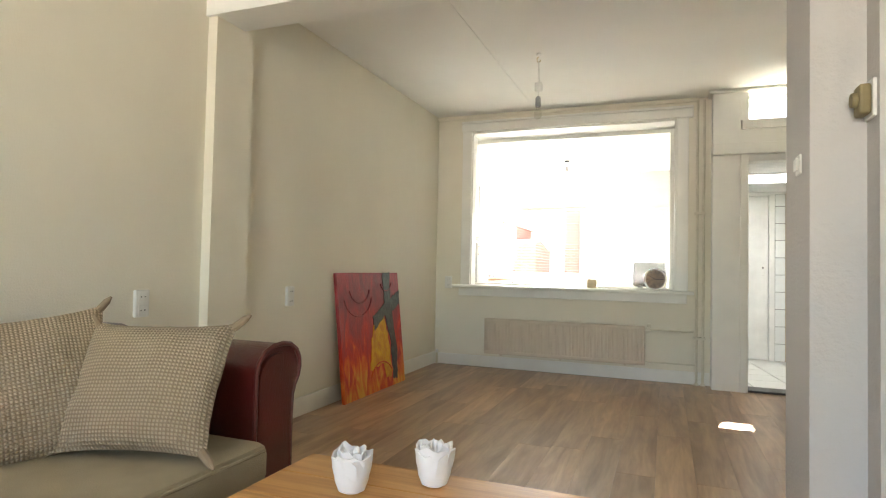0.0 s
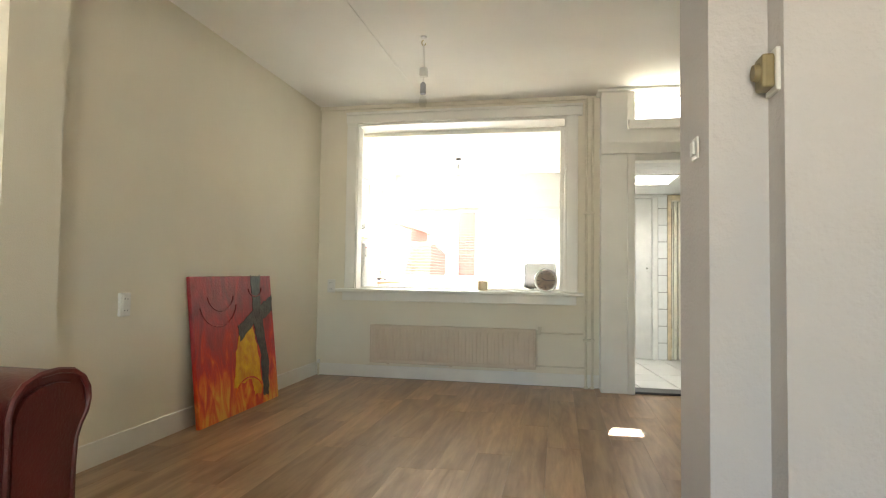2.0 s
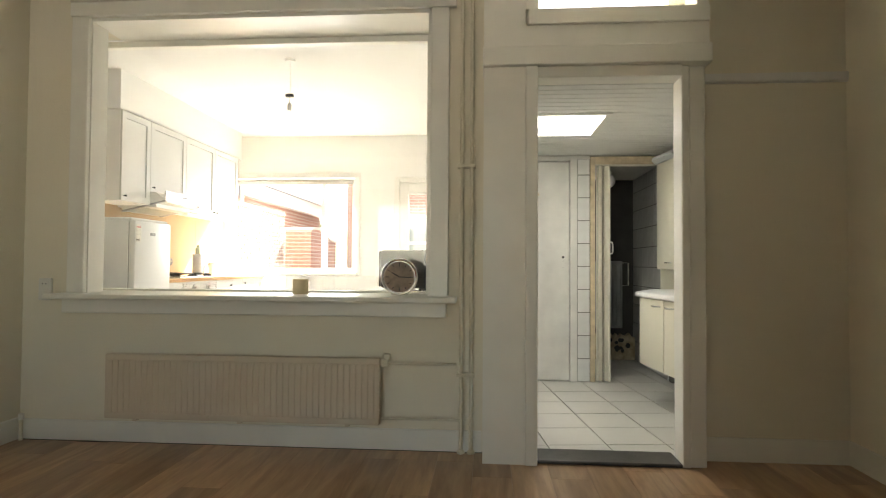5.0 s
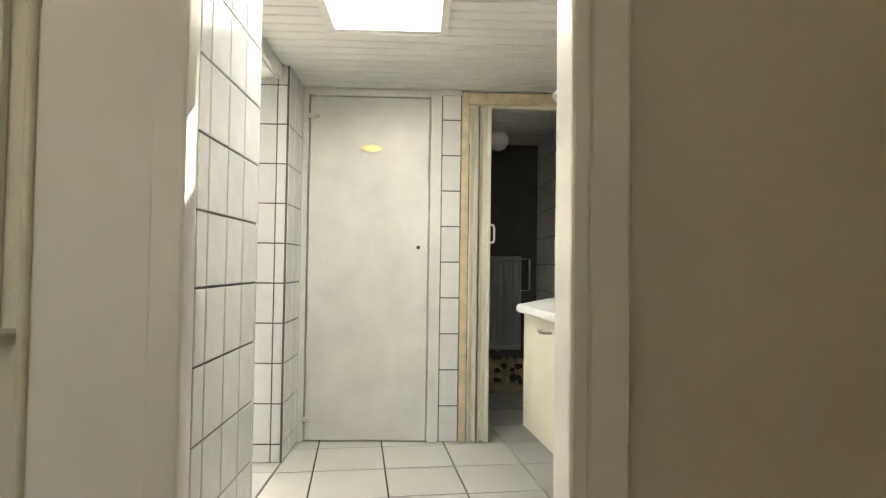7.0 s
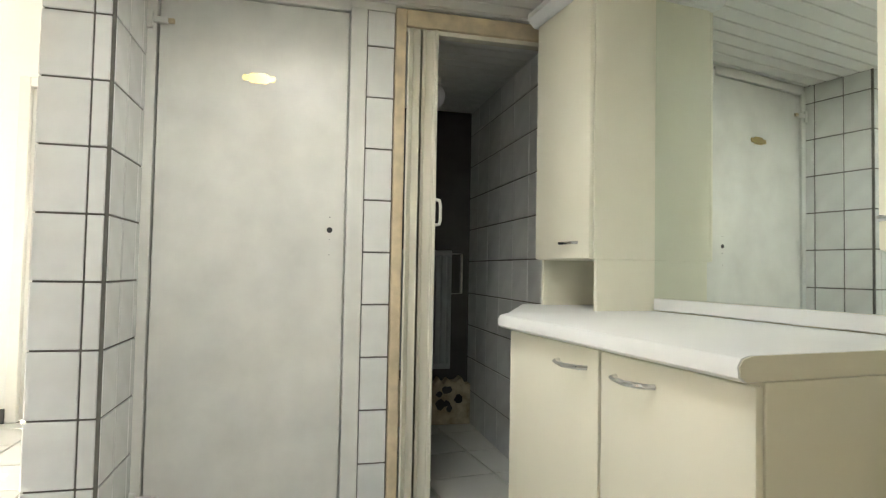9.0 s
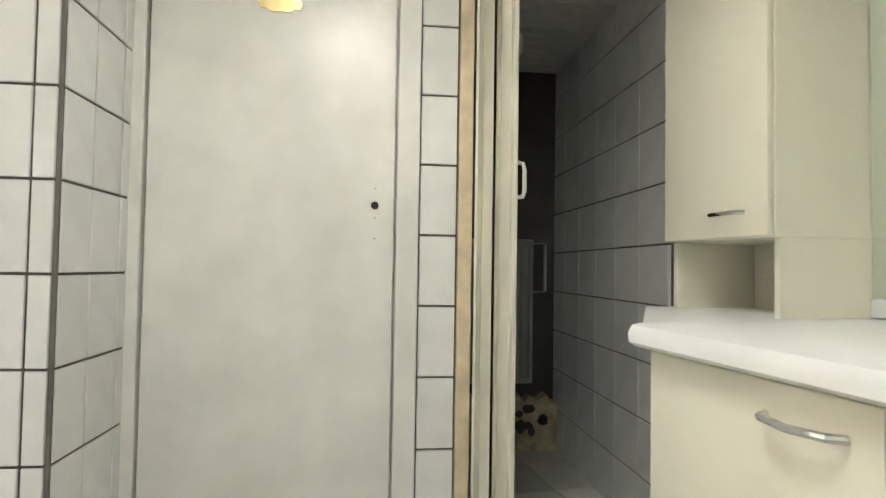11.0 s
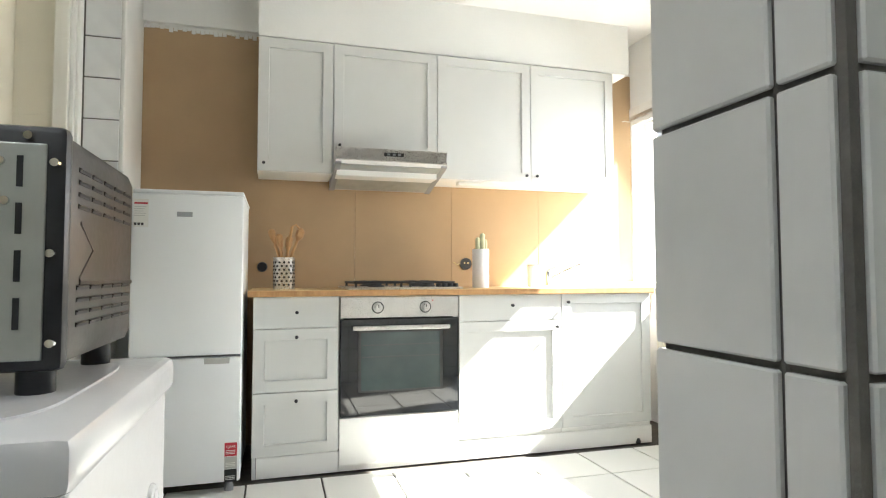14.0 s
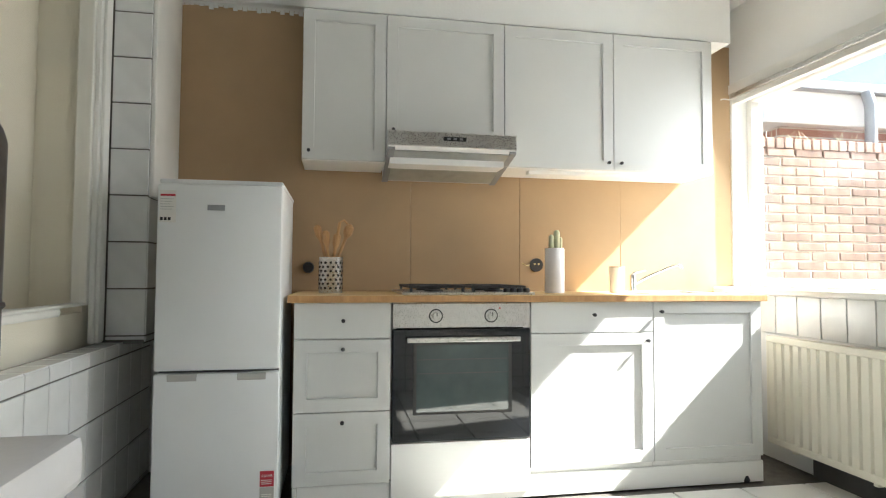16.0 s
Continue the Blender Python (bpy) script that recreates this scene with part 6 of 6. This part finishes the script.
part("handle", tube(bmesh.new(), [(1.860, DY - 0.02, 1.25), (1.881, DY - 0.02, 1.245), (1.886, DY - 0.02, 1.225), (1.886, DY - 0.02, 1.165), (1.881, DY - 0.02, 1.148), (1.860, DY - 0.02, 1.145)], 0.007, 8), PLASTIC_W, fd, "white plastic pull handle", smooth=True)

# vanity: shallow ivory units, worktop, mirror
VX, VW, CW = 1.945, 2.520, 2.522                       # door faces, wall side
vb = thing("vanity_cabinet", (2.1, 6.8, 0.28), "ivory wall-hung base cabinet with two doors", "cabinet", group="ivory vanity units")
part("body", boxes((VX + 0.018, 6.425, 0.29, VW, 7.265, 0.80), r=0.002), LACQUER, vb)
for a, b, hy in ((6.832, 7.265, 6.936), (6.425, 6.828, 6.712)):
    d = part("door", boxes((VX, a + 0.002, 0.29, VX + 0.018, b - 0.002, 0.795), r=0.005), LACQUER, vb, smooth=True)
    part("handle", tube(bmesh.new(), [(VX, hy - 0.06, 0.75), (VX - 0.018, hy - 0.05, 0.75), (VX - 0.026, hy, 0.748), (VX - 0.018, hy + 0.05, 0.75), (VX, hy + 0.06, 0.75)], 0.006, 8), CHROME, d, "bowed chrome handle", smooth=True)
vt = thing("washstand_counter", (2.1, 6.8, 0.80), "white laminate top with a rounded front edge", "worktop")
part("slab", prism(bmesh.new(), [(VW, 0.80), (VW, 0.842), (1.94, 0.842), (1.923, 0.838), (1.915, 0.825), (1.917, 0.808), (1.93, 0.80)], "y", 6.434, 7.285), LAMWHITE, vt, smooth=True)
part("end_slab", prism(bmesh.new(), [(1.945, 7.285), (VW, 7.285), (VW, 7.72), (2.225, 7.72)], "z", 0.80, 0.8418), LAMWHITE, vt)
part("edge_band", prism(bmesh.new(), [(VW, 0.801), (VW, 0.841), (1.943, 0.841), (1.925, 0.836), (1.918, 0.825), (1.92, 0.81), (1.933, 0.801)], "y", 6.431, 6.434), LACQUER, vt)


def tall_unit(y0, y1, label, depth_face, hy):
    th = thing("mirror_cabinet", (2.15, (y0 + y1) / 2, 0.842), label, "cabinet", group="ivory vanity units")
    part("body", boxes((depth_face + 0.018, y0, 1.01, VW, y1, 1.905), r=0.002), LACQUER, th)
    part("side_panel", boxes((depth_face + 0.03, y0, 0.842, VW, y0 + 0.016, 1.01)), LACQUER, th)
    part("side_panel", boxes((depth_face + 0.03, y1 - 0.016, 0.842, VW, y1, 1.01)), LACQUER, th)
    d = part("door", boxes((depth_face, y0 + 0.002, 1.012, depth_face + 0.018, y1 - 0.002, 1.903), r=0.005), LACQUER, th, smooth=True)
    part("handle", tube(bmesh.new(), [(depth_face, hy - 0.048, 1.065), (depth_face - 0.016, hy - 0.04, 1.065), (depth_face - 0.022, hy, 1.064), (depth_face - 0.016, hy + 0.04, 1.065), (depth_face, hy + 0.048, 1.065)], 0.0055, 8), CHROME, d, "bowed chrome handle", smooth=True)
    part("cornice", prism(bmesh.new(), [(VW, 1.905), (VW, 1.96), (depth_face - 0.03, 1.96), (depth_face - 0.035, 1.935), (depth_face - 0.01, 1.91), (depth_face, 1.905)], "y", y0 - 0.02, y1 + 0.02), LAMWHITE, th)
    return th


tus = [tall_unit(7.335, 7.69, "ivory wall cabinet above the far end of the top", 2.258, 7.45),
       tall_unit(6.31, 6.425, "narrow ivory wall cabinet beside the mirror", 2.215, 6.37)]
vs2 = thing("vanity_cabinet", (2.40, 6.36, 0.28), "narrow ivory wall-hung base cabinet", "cabinet", group="ivory vanity units")
part("body", boxes((2.268, 6.29, 0.29, VW, 6.42, 0.815), r=0.002), LACQUER, vs2)
d = part("door", boxes((2.25, 6.292, 0.29, 2.268, 6.418, 0.813), r=0.004), LACQUER, vs2)
part("handle", tube(bmesh.new(), [(2.25, 6.31, 0.75), (2.232, 6.32, 0.75), (2.228, 6.355, 0.749), (2.232, 6.39, 0.75), (2.25, 6.40, 0.75)], 0.005, 8), CHROME, d, smooth=True)
mi = thing("wall_mirror", (CW, 6.9, 0.86), "large frameless wall mirror over the white top", "mirror")
part("glass", boxes((CW - 0.008, 6.427, 0.885, CW - 0.002, 7.333, 1.98), r=0.001), MIRROR, mi)
part("trim", boxes((CW - 0.012, 6.427, 0.845, CW - 0.002, 7.333, 0.884), r=0.003), LAMWHITE, mi)
# the wall runs six and a half degrees askew, and the units with it
for th in [vb, vt, vs2, mi] + tus:
    th.matrix_basis = Matrix.Translation((1.912, 7.30, 0)) @ Matrix.Rotation(radians(6.5), 4, "Z") @ Matrix.Translation((-1.915, -7.285, 0)) @ th.matrix_basis

# ---- things: bathroom ----
bb = thing("wall_peeling", (2.05, 9.30, 0), "broken cream plaster plinth with flaking paint", "plaster", kind="structure")
rr = random.Random(12)
o = [(1.70, 0.0)] + [(1.70 + 0.7 * i / 24, 0.27 + rr.uniform(-0.025, 0.03)) for i in range(25)] + [(2.40, 0.0)]
part("plaster", prism(bmesh.new(), o, "y", 9.24, 9.32), PEELING, bb)
for k in range(12):
    cx_, cz_, s_ = rr.uniform(1.95, 2.36), rr.uniform(0.09, 0.22), rr.uniform(0.012, 0.035)
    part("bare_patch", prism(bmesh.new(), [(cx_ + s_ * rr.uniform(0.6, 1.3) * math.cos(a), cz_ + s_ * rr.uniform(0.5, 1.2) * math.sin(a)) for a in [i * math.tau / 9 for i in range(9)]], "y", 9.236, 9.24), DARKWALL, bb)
br = panel_radiator("radiator", 1.72, 2.26, 0.35, 1.09, 9.315, -1, ZINC, "tall grey bathroom radiator on the dark wall", 0.04, 0.01)
part("pipe", tube(bmesh.new(), [(2.26, 9.25, 0.82), (2.33, 9.25, 0.82), (2.33, 9.25, 1.07), (2.26, 9.25, 1.07)], 0.01, 8), CHROME, br, smooth=True)
gl_ = thing("globe_lamp", (2.02, 8.72, 2.0), "white glass globe lamp on the board ceiling", "lamp")
part("base", lathe(bmesh.new(), [(0.05, -0.03), (0.055, 0.0)], (2.0, 8.72, 2.0), 18), PLASTIC_W, gl_)
part("globe", lathe(bmesh.new(), [(max(0.002, 0.075 * math.sin(i * math.pi / 14)), -0.095 - 0.075 * math.cos(i * math.pi / 14)) for i in range(15)], (2.0, 8.72, 2.0), 24), CANDLE, gl_, smooth=True)

# ---- garden ----
gw = thing("garden_wall", (-2.82, 11.0, -0.06), "weathered red brick garden wall", "wall")
GWX = -2.70
part("core", boxes((GWX - 0.2, 9.9, -0.06, GWX - 0.008, 12.4, 1.80)), MORTAR, gw)
BW, BH = 0.215, 0.0625
rr = random.Random(21)
n_b = 0
for r in range(16):
    z = 1.845 - (r + 1) * BH
    off = (r % 2) * BW / 2
    for k in range(-1, 12):
        y = 9.9 + off + k * BW
        a, b = max(y, 9.9), min(y + BW, 12.4)
        if b - a > 0.05 and n_b < 200:
            piece("brick", 0.06, round(b - a - 0.011, 2), BH - 0.011, 0.004, BRICK, gw, (GWX - 0.03 + rr.uniform(-0.003, 0.003), (a + b) / 2, z + BH / 2))
            n_b += 1
for k in range(36):
    y = 9.9 + k * 0.0695
    piece("brick", 0.21, 0.058, 0.07, 0.004, BRICK, gw, (GWX - 0.1, y + 0.035, 1.845 + 0.03 + rr.uniform(-0.003, 0.003)))
bm = bmesh.new()
for k in range(26):
    y, h = rr.uniform(9.95, 11.0), rr.uniform(0.03, 0.09)
    tube(bm, [(GWX - rr.uniform(0.02, 0.15), y, 1.905), (GWX - 0.08 + rr.uniform(-0.02, 0.02), y + rr.uniform(-0.03, 0.03), 1.91 + h)], [0.003, 0.001], 4)
tagged(part("dry_grass", bm, CACTUS), "dry grass stalks on top of the garden wall", "grass", kind="stuff")

nb = thing("neighbour_extension", (-3.4, 12, 0), "brick neighbouring extension with a white fascia", "building")
part("wall", boxes((-6.4, 10.6, -0.06, -3.15, 16.0, 2.25)), BRICK_FAR, nb)
part("fascia", boxes((-6.5, 10.4, 2.12, -3.05, 16.2, 2.42), r=0.01), WHITE_TRIM, nb, "white roof fascia board")
part("gutter", boxes((-3.05, 10.4, 2.36, -2.98, 16.2, 2.43), r=0.01), ZINC, nb)
part("downpipe", tube(bmesh.new(), [(-2.98, 11.2, 2.36), (-2.95, 11.2, 2.25), (-2.96, 11.2, 1.2), (-2.96, 11.2, 0.0)], 0.04, 12), ZINC, nb, "grey downpipe", smooth=True)

sh = thing("garden_shed", (-0.4, 15, 0), "red brick outhouse with white door and window", "outhouse")
SYF = 14.4
part("wall", boxes((-2.1, SYF, -0.06, -1.15, SYF + 0.2, 3.1), (-0.35, SYF, -0.06, 2.4, SYF + 0.2, 3.1), (-1.15, SYF, -0.06, -0.35, SYF + 0.2, 0.9), (-1.15, SYF, 2.05, -0.35, SYF + 0.2, 3.1)), BRICK_FAR, sh)
part("side_wall", boxes((-2.1, SYF + 0.2, -0.06, -1.9, 18, 3.1), (2.2, SYF + 0.2, -0.06, 2.4, 18, 3.1), (-2.1, 17.8, -0.06, 2.4, 18, 3.1)), BRICK_FAR, sh)
part("roof", boxes((-2.25, SYF - 0.15, 3.1, 2.55, 18.1, 3.22)), ZINC, sh)
w_ = part("window", boxes((-1.15, SYF + 0.05, 0.9, -1.09, SYF + 0.12, 2.05), (-0.41, SYF + 0.05, 0.9, -0.35, SYF + 0.12, 2.05), (-1.09, SYF + 0.05, 0.9, -0.41, SYF + 0.12, 0.96), (-1.09, SYF + 0.05, 1.99, -0.41, SYF + 0.12, 2.05), (-1.09, SYF + 0.05, 1.45, -0.41, SYF + 0.12, 1.50)), WHITE_TRIM, sh)
part("pane", boxes((-1.09, SYF + 0.08, 0.96, -0.41, SYF + 0.086, 1.45), (-1.09, SYF + 0.08, 1.50, -0.41, SYF + 0.086, 1.99)), WINDOWGLASS, w_)
part("pipe", tube(bmesh.new(), [(-1.55, SYF - 0.05, 0), (-1.55, SYF - 0.05, 3.0)], 0.04, 10), WHITE_TRIM, sh, "white rain pipe")
part("door", boxes((0.35, SYF - 0.012, -0.05, 1.15, SYF - 0.001, 2.0), r=0.004), WHITE_TRIM, sh)
lw = thing("low_wall", (-2.4, 13.2, 0), "low stepped brick wall end in the garden", "wall")
part("wall", prism(bmesh.new(), [(12.6, -0.06), (12.6, 1.62), (13.0, 1.66), (13.8, 1.50), (14.3, 1.46), (14.3, -0.06)], "x", -2.75, -2.3), BRICK_FAR, lw)
part("coping", prism(bmesh.new(), [(12.58, 1.62), (12.58, 1.66), (13.0, 1.70), (13.8, 1.54), (14.32, 1.50), (14.32, 1.46), (13.8, 1.50), (13.0, 1.66)], "x", -2.78, -2.27), MORTAR, lw)

sb = thing("shrub", (-4.1, 15.6, -0.06), "leafy green shrub above the garden wall", "shrub")
rr = random.Random(31)
part("trunk", tube(bmesh.new(), [(-4.1, 16.8, -0.06), (-4.12, 16.8, 1.1), (-4.05, 16.75, 2.0), (-4.0, 16.7, 2.5)], [0.05, 0.04, 0.025, 0.01], 8), TWIG, sb)
bm = bmesh.new()
for k in range(9):
    a = rr.uniform(0, math.tau)
    tube(bm, [(-4.1, 16.8, 1.2 + 0.1 * k), (-4.1 + 0.3 * math.cos(a), 16.8 + 0.3 * math.sin(a), 1.6 + 0.1 * k), (-4.1 + 0.6 * math.cos(a), 16.8 + 0.6 * math.sin(a), 1.8 + 0.1 * k)], [0.015, 0.01, 0.004], 5)
part("limbs", bm, TWIG, sb)
bm = bmesh.new()
for k in range(1400):
    d = Vector((rr.gauss(0, 1), rr.gauss(0, 1), rr.gauss(0, 1))).normalized() * rr.uniform(0.5, 1.0) ** 0.5
    c = Vector((-4.1 + d.x * 0.85, 16.8 + d.y * 0.8, 2.15 + d.z * 0.6)) + Vector((math.sin(d.x * 9) * 0.08, math.sin(d.z * 7) * 0.08, 0))
    u = Vector((rr.gauss(0, 1), rr.gauss(0, 1), rr.gauss(0, 1))).normalized()
    v = u.orthogonal().normalized()
    s = rr.uniform(0.03, 0.06)
    vs = [bm.verts.new(c + q) for q in (-u * s, v * s * 0.5, u * s, -v * s * 0.5)]
    bm.faces.new(vs)
part("leaves", bm, LEAF, sb)
